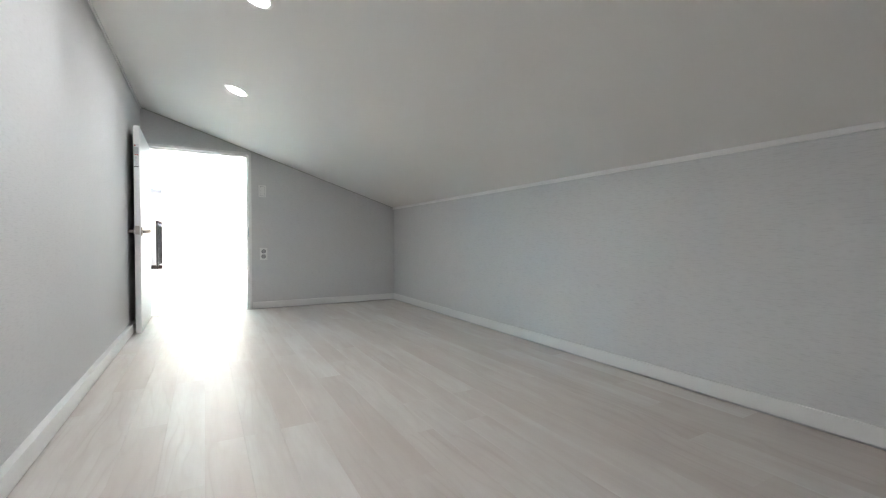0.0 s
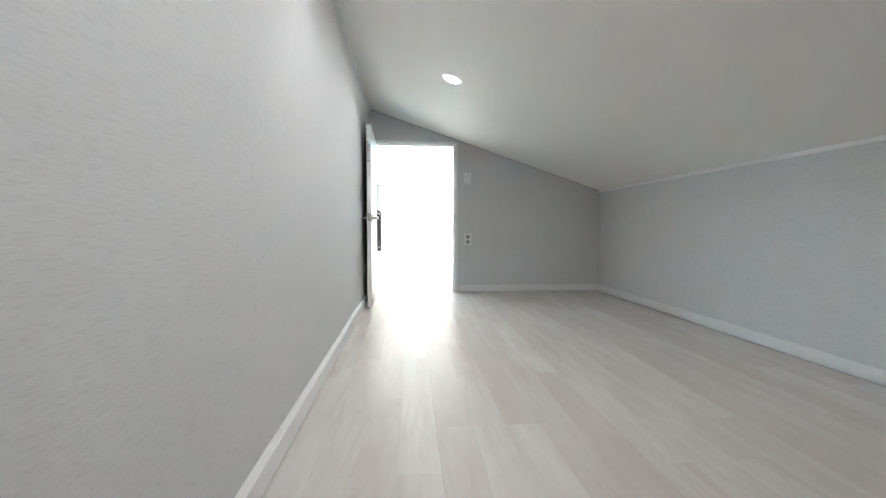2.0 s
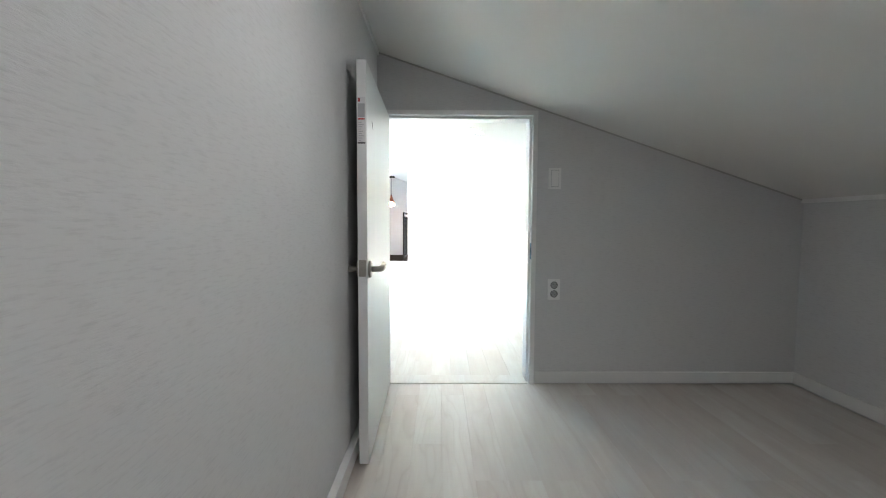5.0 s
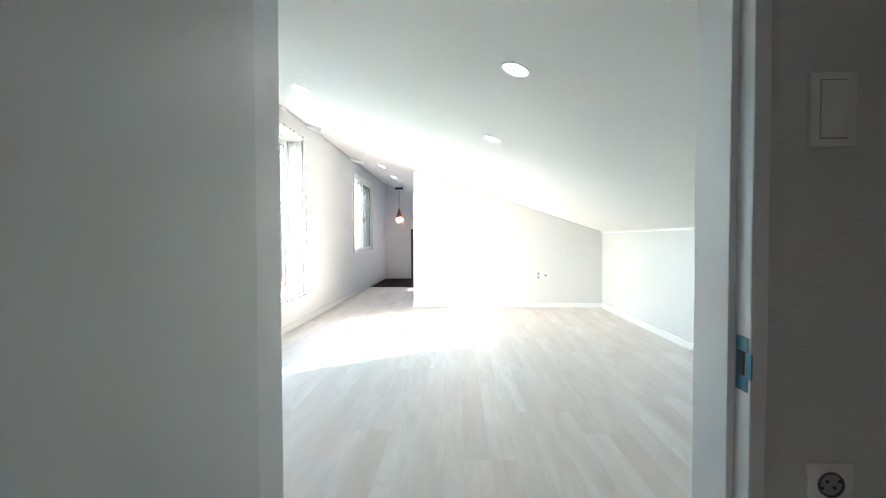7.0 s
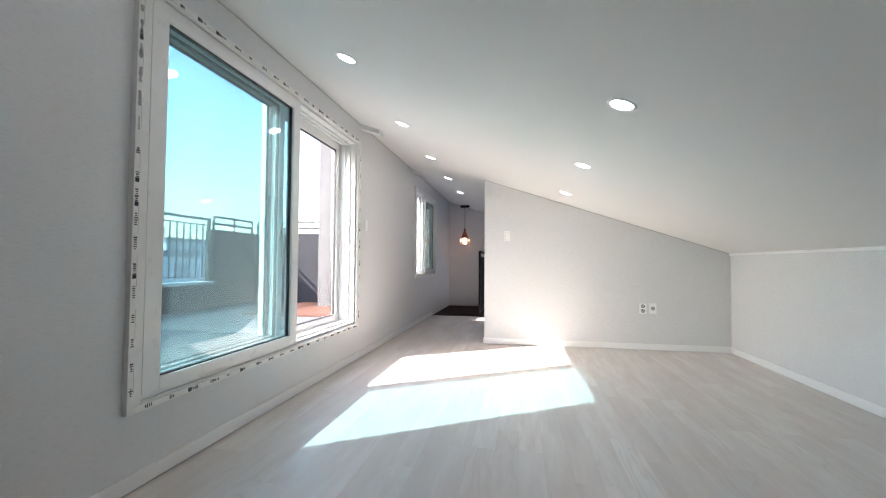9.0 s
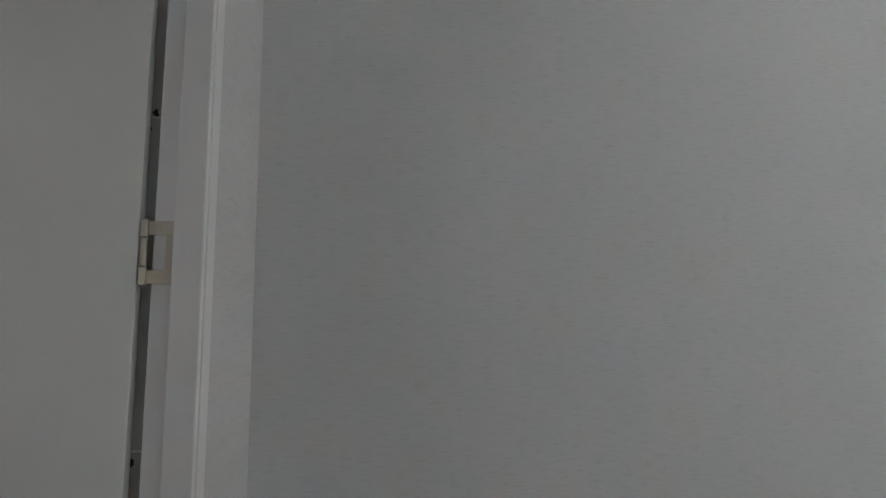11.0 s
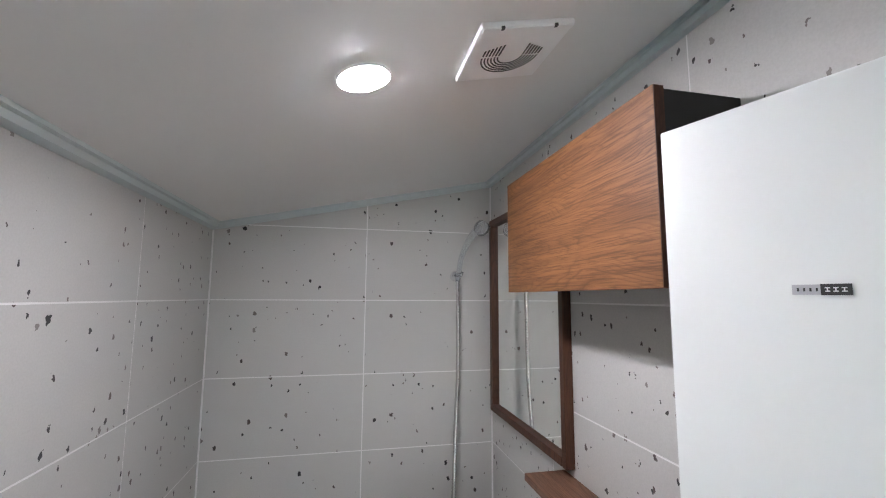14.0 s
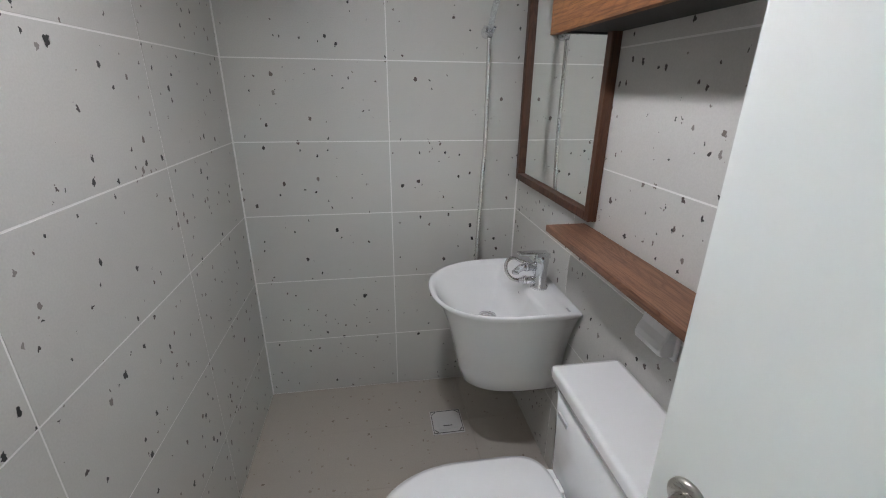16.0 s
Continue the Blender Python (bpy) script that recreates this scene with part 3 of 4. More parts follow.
def bath_door():
    hinge = Vector((-1.364, 0.047, 0))
    edge = Vector((-1.172, -0.545, 0))
    w = (edge - hinge).length
    turn = math.degrees(math.atan2(edge.y - hinge.y, edge.x - hinge.x))
    d = holder("door_2", pose(hinge.x, hinge.y, 0.0, 0, 0, turn))
    th = 0.036
    bm = B()
    box(bm, 0.004, w, -th, 0.0, 0.03, 1.685, 0.0025)
    part("door_leaf", bm, "door", d)
    lever(d, pose(w - 0.055, 0.0, 0.835, 0, 0, 0), 0.11, -1)
    lever(d, pose(w - 0.055, -th, 0.835, 0, 0, 180), 0.11, 1)
    for z in (0.3, 1.203):
        at = (-0.004, -th * 0.5 + 0.018)
        bm = B()
        tube(bm, [(*at, z - 0.025), (*at, z + 0.025)], 0.0048, 14)
        h = part("hinge", bm, "steel", d, "cream nickel butt hinge")
        for k in (-1, 1):
            bm = B()
            box(bm, at[0] - 0.0052, at[0] + 0.0052, at[1] - 0.0052, at[1] + 0.0052, z + k * 0.041 - 0.0145, z + k * 0.041 + 0.0145, 0.0022)
            part("knuckle", bm, "steel", h)
            bm = B()
            tube(bm, [(*at, z + k * 0.0225), (*at, z + k * 0.0245)], 0.0053, 14)
            part("ring", bm, "steel", h)
            bm = B()
            tube(bm, [(*at, z + k * 0.055), (*at, z + k * 0.0575)], 0.0042, 14)
            part("pin_cap", bm, "steel", h)
    # small maker's plate: a pale half and a dark half with bars for its lettering
    u0, u1, um, z = w - 0.170, w - 0.126, w - 0.148, 1.483
    bm = B()
    box(bm, um, u1, -0.0005, 0.0012, z - 0.0048, z + 0.0048)
    s = part("name_sticker", bm, "paper_grey", d, "small grey and black sticker")
    bm = B()
    box(bm, u0, um, -0.0005, 0.0013, z - 0.0052, z + 0.0052)
    part("dark_field", bm, "ink", s)
    for k in range(3):
        bm = B()
        box(bm, u0 + 0.003 + k * 0.006, u0 + 0.0068 + k * 0.006, 0.001, 0.0018, z - 0.0021, z - 0.0011)
        box(bm, u0 + 0.003 + k * 0.006, u0 + 0.0068 + k * 0.006, 0.001, 0.0018, z + 0.0011, z + 0.0021)
        box(bm, u0 + 0.0045 + k * 0.006, u0 + 0.0054 + k * 0.006, 0.001, 0.0018, z - 0.0011, z + 0.0011)
        part("print", bm, "paper", s)
    for k in range(4):
        bm = B()
        box(bm, um + 0.002 + k * 0.0048, um + 0.0034 + k * 0.0048, 0.001, 0.0018, z - 0.0016, z + 0.0016)
        part("print", bm, "ink", s)
    return tagged(d, "white flush bathroom door standing open inwards", "door", kind="structure")


bath_door()
bm = B()
for y0, y1, z0, z1 in ((0.050, 0.098, 1.148, 1.172), (0.050, 0.098, 1.234, 1.258), (0.083, 0.098, 1.172, 1.234)):
    box(bm, -1.3745, -1.372, y0, y1, z0, z1, 0.0004)
for z in (1.163, 1.243):
    tube(bm, [(-1.3725, 0.072, z), (-1.3708, 0.072, z)], 0.0035, 8)
tagged(part("hinge_leaf", bm, "steel"), "brushed steel hinge leaf on the jamb", "hinge", kind="structure")


# ---- windows ----
def frame_rect(bm, x0, x1, y0, y1, z0, z1, w, bevel=0.003, wz=None):
    """Four bars round an opening in a wall that runs along y."""
    wz = wz or w
    box(bm, x0, x1, y0, y0 + w, z0, z1, bevel)
    box(bm, x0, x1, y1 - w, y1, z0, z1, bevel)
    box(bm, x0, x1, y0 + w, y1 - w, z0, z0 + wz, bevel)
    box(bm, x0, x1, y0 + w, y1 - w, z1 - wz, z1, bevel)
    return bm


def sash(parent, x0, x1, y0, y1, z0, z1, w, pane, handle=0, wz=None):
    wz = wz or w
    bm = B()
    frame_rect(bm, x0, x1, y0, y1, z0, z1, w, 0.004, wz)
    s = part("sash", bm, "sash", parent, "white sliding sash")
    xc = (x0 + x1) / 2
    bm = B()
    frame_rect(bm, xc - 0.012, xc + 0.012, y0 + w - 0.002, y1 - w + 0.002, z0 + wz - 0.002, z1 - wz + 0.002, 0.010, 0.0)
    part("gasket", bm, "hole", s)
    bm = B()
    box(bm, xc - 0.004, xc + 0.004, y0 + w, y1 - w, z0 + wz, z1 - wz)
    g = part("pane", bm, pane, s)
    if handle:
        y = y1 - w / 2 if handle > 0 else y0 + w / 2
        zc = z0 + (z1 - z0) * 0.44
        bm = B()
        box(bm, x1 + 0.001, x1 + 0.014, y - 0.014, y + 0.014, zc - 0.05, zc + 0.05, 0.004)
        tube(bm, [(x1 + 0.012, y, zc), (x1 + 0.03, y, zc + 0.004), (x1 + 0.034, y, zc + 0.05)], [0.007, 0.008, 0.006], 10)
        part("crescent_lock", bm, "nickel", s)
    return s


def film_marks(parent, spots):
    """Small bars for the lettering printed along the film."""
    bm = B()
    rnd = random.Random(7)
    for y, z, along in spots:
        if rnd.random() < 0.3:
            box(bm, WIN + 0.0278, WIN + 0.0292, y - 0.010, y + 0.010, z - 0.011, z + 0.011)
        for k in range(rnd.randint(3, 7)):
            q = 0.016 + k * 0.011
            l, t = rnd.uniform(0.002, 0.0042), rnd.uniform(0.004, 0.011)
            if along == "z":
                box(bm, WIN + 0.0278, WIN + 0.0290, y - t, y + t, z + q - l, z + q + l)
            else:
                box(bm, WIN + 0.0278, WIN + 0.0290, y + q - l, y + q + l, z - t, z + t)
    return part("film_print", bm, "ink", parent, "black print on the film")


def window(name, spec, outer, big):
    y0, y1, z0, z1 = spec
    w = holder(name, pose(0, 0, 0))
    # trim on the wall, still in its printed film
    bm = B()
    frame_rect(bm, WIN - 0.01, WIN + 0.028, outer[0], outer[1], outer[2], outer[3], 0.036, 0.004)
    part("window_frame", bm, "film", w, "white frame still in printed protective film")
    bm = B()
    a, b, c, d = outer[0] + 0.0365, outer[1] - 0.0365, outer[2] + 0.0365, outer[3] - 0.0365
    box(bm, WIN - 0.01, WIN + 0.017, a, y0, c, d, 0.003)
    box(bm, WIN - 0.01, WIN + 0.017, y1, b, c, d, 0.003)
    box(bm, WIN - 0.01, WIN + 0.017, y0, y1, c, z0, 0.003)
    box(bm, WIN - 0.01, WIN + 0.017, y0, y1, z1, d, 0.003)
    part("inner_trim", bm, "film", w)
    # lining of the opening, with tracks
    bm = B()
    frame_rect(bm, OUT + 0.01, WIN - 0.01, y0 + 0.001, y1 - 0.001, z0 + 0.001, z1 - 0.001, 0.022, 0.0)
    part("lining", bm, "sash", w)
    bm = B()
    for x in (-1.716, -1.772, -1.83):
        frame_rect(bm, x - 0.004, x + 0.004, y0 + 0.023, y1 - 0.023, z0 + 0.023, z1 - 0.023, 0.018, 0.0)
    part("track", bm, "sash", w)
    ya, yb, za, zb = y0 + 0.03, y1 - 0.03, z0 + 0.03, z1 - 0.03
    ym = (ya + yb) / 2
    if big:
        sash(w, -1.708, -1.648, y0 + 0.025, 3.62, z0 + 0.024, z1 - 0.024, 0.105, "glass_tint", 0, 0.066)
        sash(w, -1.766, -1.720, ya + 0.02, ym + 0.0, za, zb, 0.066, "glass_clear", 1)
        sash(w, -1.886, -1.842, ym - 0.07, yb, za, zb, 0.072, "glass_clear", 0)
        sash(w, -1.838, -1.794, ya, ym + 0.02, za, zb, 0.07, "glass_clear", 0)
    else:
        sash(w, -1.708, -1.655, ym - 0.06, yb, za, zb, 0.06, "glass_grey", 0)
        sash(w, -1.766, -1.720, ym - 0.15, yb - 0.02, za, zb, 0.06, "glass_clear", -1)
        sash(w, -1.886, -1.842, ya, ym + 0.05, za, zb, 0.06, "glass_clear", 0)
    if big:
        spots = [(outer[0] + 0.018, z, "z") for z in np.arange(0.46, 2.5, 0.118)] + [(y, outer[2] + 0.018, "y") for y in np.arange(2.1, 4.85, 0.15)] + [(y, outer[3] - 0.018, "y") for y in np.arange(2.1, 4.85, 0.15)] + [(outer[1] - 0.018, z, "z") for z in np.arange(0.5, 2.45, 0.2)]
        film_marks(w, spots)
        bm = B()
        for y in np.arange(outer[0] + 0.12, outer[1] - 0.2, 0.3):
            box(bm, WIN + 0.0275, WIN + 0.0288, y, y + 0.14, outer[2] + 0.031, outer[2] + 0.0325)
            box(bm, WIN + 0.0275, WIN + 0.0288, y + 0.03, y + 0.17, outer[3] - 0.0325, outer[3] - 0.031)
        for z in np.arange(outer[2] + 0.1, outer[3] - 0.2, 0.26):
            box(bm, WIN + 0.0275, WIN + 0.0288, outer[0] + 0.0305, outer[0] + 0.032, z, z + 0.15)
        part("film_print", bm, "paper_grey", w)
    return w


tagged(window("window_1", W1, (2.012, 4.955, 0.383, 2.552), True), "large white double sliding window with blue-green glass", "window", kind="structure")
tagged(window("window_2", W2, (7.63, 9.55, 0.85, 2.515), False), "smaller white sliding window by the stair", "window", kind="structure")


# ---- lamps, switches, sockets ----
SLOPE = math.degrees(math.atan(0.332))


def downlight(x, y):
    d = holder("downlight", pose(x, y, ceil_z(x), 0, SLOPE, 0))
    bm = B()
    lathe(bm, [(0.060, 0.0), (0.060, -0.003), (0.066, -0.006), (0.076, -0.005), (0.079, -0.001), (0.079, 0.002)], close=False)
    part("trim_ring", bm, "white", d)
    bm = B()
    lathe(bm, [(0.001, -0.0025), (0.0605, -0.0025), (0.0605, 0.0)])
    part("diffuser", bm, "lamp", d, "glowing white diffuser")
    return tagged(d, "round white recessed downlight, switched on, in the ceiling", "downlight", "ceiling downlights")


first = downlight(0.80, -4.70)
for x, y in ((0.80, -3.28), (0.80, -1.86), (0.752, 1.22), (0.752, 2.63), (0.752, 4.04), (0.752, 5.48), (-0.962, 1.60), (-0.962, 3.00), (-0.962, 4.40), (-0.962, 5.79), (-0.962, 7.19), (-0.962, 8.62)):
    copy_thing(first, pose(x, y, ceil_z(x), 0, SLOPE, 0))


def switch(m, w=0.084, h=0.14):
    """Plate and one rocker; local y points out of the wall."""
    s = holder("light_switch", m)
    bm = B()
    box(bm, -w / 2, w / 2, 0, 0.009, -h / 2, h / 2, 0.003)
    part("plate", bm, "plate", s)
    bm = B()
    box(bm, -w * 0.28, w * 0.28, 0.009, 0.0125, -h * 0.38, h * 0.38, 0.0015)
    part("rocker", bm, "plate", s)
    bm = B()
    box(bm, -w * 0.30, w * 0.30, 0.0085, 0.0094, -h * 0.40, h * 0.40)
    part("rocker_gap", bm, "paper_grey", s)
    return tagged(s, "white plastic rocker light switch on the wall", "light switch", "light switches")


def socket(m, w=0.084, h=0.142, two=True):
    s = holder("power_socket", m)
    bm = B()
    box(bm, -w / 2, w / 2, 0, 0.008, -h / 2, h / 2, 0.003)
    part("plate", bm, "plate", s)
    for z in ((0.03, -0.03) if two else (0.0,)):
        bm = B()
        lathe(bm, [(0.014, 0.0), (0.0245, 0.0), (0.0245, 0.003), (0.0215, 0.0035), (0.0205, -0.0), (0.014, -0.0002)], sides=28, close=False)
        bmesh.ops.rotate(bm, verts=bm.verts, matrix=Matrix.Rotation(radians(-90), 3, "X"))
        bmesh.ops.translate(bm, verts=bm.verts, vec=(0, 0.0082, z))
        well = part("socket_well", bm, "socket_grey", s)
        bm = B()
        lathe(bm, [(0.001, 0.0), (0.0212, 0.0), (0.0212, 0.0006)], sides=28)
        bmesh.ops.rotate(bm, verts=bm.verts, matrix=Matrix.Rotation(radians(-90), 3, "X"))
        bmesh.ops.translate(bm, verts=bm.verts, vec=(0, 0.0081, z))
        part("face", bm, "socket_face", well)
        bm = B()
        for k in (-1, 1):
            tube(bm, [(0.0085 * k * 0.8, 0.0082, z + 0.006 * k), (0.0085 * k * 0.8, 0.0095, z + 0.006 * k)], 0.0035, 10)
        box(bm, -0.019, -0.014, 0.0082, 0.0105, z + 0.004, z + 0.009)
        box(bm, 0.014, 0.019, 0.0082, 0.0105, z - 0.009, z - 0.004)
        part("pin_hole", bm, "hole", well)
    return tagged(s, "white double power socket on the wall" if two else "white power socket on the wall", "power socket", "wall sockets")


switch(pose(1.182, 0.0, 1.402, 0, 0, 180))
socket(pose(1.191, 0.0, 0.655, 0, 0, 180))
switch(pose(0.043, PART, 1.508, 0, 0, 180), 0.08, 0.14)
switch(pose(WIN, 5.20, 1.58, 0, 0, -90), 0.08, 0.13)
socket(pose(1.815, PART, 0.543, 0, 0, 180), 0.09, 0.135)
socket(pose(1.937, PART, 0.547, 0, 0, 180), 0.09, 0.135, False)

for y in (5.06, 7.52):
    bm = B()
    box(bm, 0.0, 0.24, -0.07, 0.07, -0.05, 0.001, 0.004)
    ob = part("cover_plate", bm, "white")
    ob.matrix_world = pose(WIN + 0.012, y, ceil_z(WIN + 0.012) - 0.002, 0, SLOPE, 0)
    tagged(ob, "small white cover plate where wall meets ceiling", "cover plate", "ceiling cover plates")


def pendant():
    x, y = -1.14, 10.74
    p = holder("pendant_lamp", pose(x, y, 0))
    zt = ceil_z(x)
    bm = B()
    box(bm, -0.11, 0.11, -0.045, 0.045, -0.055, 0.0, 0.006)
    c = part("canopy", bm, "iron", p, "black rectangular ceiling canopy")
    c.matrix_local = pose(0, 0, zt, 0, SLOPE * 0.0, 0)
    c.location.z = zt - 0.03
    bm = B()
    tube(bm, [(0, 0, zt - 0.08), (0.002, 0, 2.3), (0, 0, 1.97)], 0.006, 8)
    part("cord", bm, "cord", p)
    bm = B()
    lathe(bm, [(0.012, 1.99), (0.022, 1.98), (0.026, 1.94), (0.024, 1.91)], sides=20)
    part("lamp_holder", bm, "iron", p, "dark metal lamp holder")
    bm = B()
    lathe(bm, [(0.024, 1.955), (0.034, 1.91), (0.060, 1.835), (0.098, 1.755), (0.112, 1.735), (0.108, 1.735), (0.094, 1.757), (0.056, 1.833), (0.030, 1.905), (0.020, 1.95)], sides=36, close=False)
    part("shade", bm, "copper", p, "dark copper cone shade")
    bm = B()
    lathe(bm, [(0.112, 1.734), (0.128, 1.69), (0.12, 1.645), (0.09, 1.60), (0.086, 1.602), (0.115, 1.647), (0.122, 1.689), (0.107, 1.734)], sides=36, close=False)
    part("glass_rim", bm, "amber", p, "amber glass rim")
    bm = B()
    lathe(bm, [(0.010, 1.91), (0.018, 1.88), (0.022, 1.84), (0.045, 1.77), (0.055, 1.72), (0.045, 1.67), (0.02, 1.65), (0.002, 1.648)], sides=24)
    part("bulb", bm, "bulb", p, "warm glowing bulb")
    return tagged(p, "hanging lamp with amber glass shade, lit", "pendant lamp")


pendant()


def railing(name, pts, z0, z1, step, thick, material, label, post_at=(0, -1)):
    """A railing along two points in plan: posts, top and bottom bar, upright bars."""
    a, b = (Vector((*q, 0)) for q in pts)
    r = holder(name, pose(a.x, a.y, z0))
    d = b - a
    ln = d.length
    rot = Matrix.Rotation(math.atan2(d.y, d.x), 4, "Z")
    h = z1 - z0

    def put(nm, *dims):
        bm = B()
        box(bm, *dims, 0.002)
        bm.transform(rot)
        return part(nm, bm, material, r)

    put("post", -thick, thick, -thick, thick, 0, h)
    put("post", ln - thick, ln + thick, -thick, thick, 0, h)
    put("top_rail", thick, ln - thick, -thick * 1.1, thick * 1.1, h - 2 * thick, h)
    put("lower_rail", thick, ln - thick, -thick * 0.6, thick * 0.6, h - 0.14, h - 0.14 + thick)
    put("lower_rail", thick, ln - thick, -thick * 0.6, thick * 0.6, 0.08, 0.08 + thick)
    count = max(1, int(ln / step))
    for k in range(1, count):
        x = ln * k / count
        put("baluster", x - thick * 0.4, x + thick * 0.4, -thick * 0.4, thick * 0.4, 0.08 + thick, h - 0.14)
    return tagged(r, label, "railing")


railing("stair_railing", ((-0.62, 9.22), (-0.62, 11.3)), 0.0, 1.39, 0.13, 0.022, "iron", "black iron railing beside the stair landing")
railing("stair_railing", ((-0.56, 11.36), (1.0, 11.36)), -0.05, 1.37, 0.12, 0.018, "iron", "black iron railing along the stair wall")


# ---- bathroom shell ----
bm = B()
wedge(bm, BX1 - 0.25, -0.24, BY - 0.15, BY - 0.0009, lambda x: -0.1, lambda x: 2.4)
wall_bb = structure("wall_bath_back", bm, "grout", "terrazzo-tiled bathroom end wall")
bm = B()
box(bm, BX0 + 0.0009, BX0 + 0.0095, BY - 0.0009, 0.0, -0.1, 2.3)
wall_bl = structure("wall_bath_east", bm, "grout", "terrazzo-tiled bathroom side wall")
bm = B()
box(bm, WIN, BX1 - 0.0009, BY - 0.0009, 0.060, -0.1, 2.4)
wall_br = structure("wall_bath_west", bm, "grout", "terrazzo-tiled bathroom wall behind the basin")
bm = B()
box(bm, E1 + 0.021, BX0, -0.006, -0.001, -0.1, 2.3)
box(bm, E0 - 0.021, E1 + 0.021, -0.006, -0.001, 1.746, 2.3)
structure("wall_bath_front", bm, "tile", "terrazzo-tiled strip round the bathroom door")
bm = B()
wedge(bm, BX1 - 0.004, BX0 + 0.004, BY - 0.004, -0.001, bath_z, lambda x: bath_z(x) + 0.05)
structure("ceiling_bath", bm, "bath_ceiling", "sloping off-white bathroom ceiling board")
bm = B()
box(bm, BX1 - 0.006, BX0 + 0.006, BY - 0.006, 0.0, -0.1, BFLOOR - 0.004)
bath_floor = structure("floor_bath", bm, "grout_floor", "beige stone-look bathroom floor tiles")

# cornice under the bathroom ceiling
s = math.degrees(math.atan(0.21))
for dims in ((BX0 - 0.022, BX0, BY, -0.01, 0.025), (BX1, BX1 + 0.022, BY, -0.01, 0.025)):
    x0, x1, y0, y1, h = dims
    bm = B()
    wedge(bm, x0, x1, y0, y1, lambda x: bath_z(x) - 0.024, lambda x: bath_z(x) + 0.002)
    wedge(bm, x0 - 0.010, x1 + 0.010, y0, y1, lambda x: bath_z(x) - 0.009, lambda x: bath_z(x) + 0.002)
    structure("trim", bm, "seal", "pale green plastic cornice strip")
bm = B()
wedge(bm, BX1 + 0.022, BX0 - 0.022, BY, BY + 0.022, lambda x: bath_z(x) - 0.024, lambda x: bath_z(x) + 0.002)
wedge(bm, BX1 + 0.022, BX0 - 0.022, BY, BY + 0.032, lambda x: bath_z(x) - 0.009, lambda x: bath_z(x) + 0.002)
structure("trim", bm, "seal", "pale green plastic cornice strip")


# white sealant in the corners
for x, k in ((BX0, -1), (BX1, 1)):
    bm = B()
    wedge(bm, min(x, x + k * 0.005), max(x, x + k * 0.005), BY, BY + 0.005, lambda q: BFLOOR, lambda q: bath_z(q) - 0.025)
    structure("trim", bm, "grout", "thin white sealant bead in the tiled corner")


# ---- bathroom things ----
def bath_light():
    x, y = -0.80, -0.84
    tilt = math.degrees(math.atan(0.21))
    d = holder("bath_downlight", pose(x, y, bath_z(x), 0, tilt, 0))
    bm = B()
    lathe(bm, [(0.047, 0.0), (0.0475, -0.004), (0.049, -0.005), (0.051, -0.004), (0.052, 0.001)], close=False)
    part("trim_ring", bm, "white", d)
    bm = B()
    lathe(bm, [(0.001, -0.0092), (0.028, -0.0086), (0.043, -0.0065), (0.0468, -0.0035), (0.0468, 0.0)])
    part("diffuser", bm, "lamp_bath", d, "glowing white diffuser")
    return tagged(d, "round bathroom downlight, switched on", "downlight")


bath_light()


def vent():
    x, y = -1.062, -0.782
    tilt = math.degrees(math.atan(0.21))
    v = holder("ceiling_fan_vent", pose(x, y, bath_z(x), 0, tilt, 0))
    a, b = 0.084, 0.088
    bm = B()
    box(bm, -a, a, -b, b, -0.010, 0.0, 0.004)
    cover = part("cover", bm, "plate", v)
    bm = B()
    box(bm, -a + 0.002, a - 0.002, b - 0.013, b - 0.002, -0.0125, -0.0095, 0.0012)
    part("latch_strip", bm, "white", v)
    for k in range(6):
        r = 0.024 + 0.0062 * k
        bm = B()
        tube(bm, [(r * math.cos(radians(q)), r * math.sin(radians(q)) - 0.004, -0.0096) for q in np.linspace(182, 358, 18)], 0.0017, 6)
        part("slit", bm, "hole", cover)
        for q in (-1, 1):
            bm = B()
            tube(bm, [(q * r, 0.0, -0.0096), (q * r, 0.034 - 0.0032 * k, -0.0096)], 0.0018, 6)
            part("slit", bm, "hole", cover)
    for q in (-1, 1):
        bm = B()
        box(bm, q * 0.048 - 0.0028, q * 0.048 + 0.0028, b - 0.006, b + 0.0005, -0.0132, -0.009)
        part("notch", bm, "hole", v)
    return tagged(v, "square white extractor fan cover in the bathroom ceiling", "fan vent")


vent()


def mirror():
    y0, y1, z0, z1 = -1.842, -1.200, 1.008, 1.806
    m = holder("wall_mirror", pose(BX1, (y0 + y1) / 2, z0))
    h, w = z1 - z0, (y1 - y0) / 2
    t = 0.026
    for nm, a, b, c, d in (("frame_side", -w, -w + t, 0, h), ("frame_side", w - t, w, 0, h), ("frame_rail", -w + t, w - t, 0, t), ("frame_rail", -w + t, w - t, h - t, h)):
        bm = B()
        box(bm, 0.001, 0.028, a, b, c, d, 0.003)
        part(nm, bm, "walnut_dark", m)
    bm = B()
    box(bm, 0.004, 0.012, -w + t - 0.003, w - t + 0.003, t - 0.003, h - t + 0.003)
    part("mirror_glass", bm, "mirror", m, "clear mirror glass")
    return tagged(m, "upright mirror in a dark walnut frame on tiles", "mirror")


mirror()


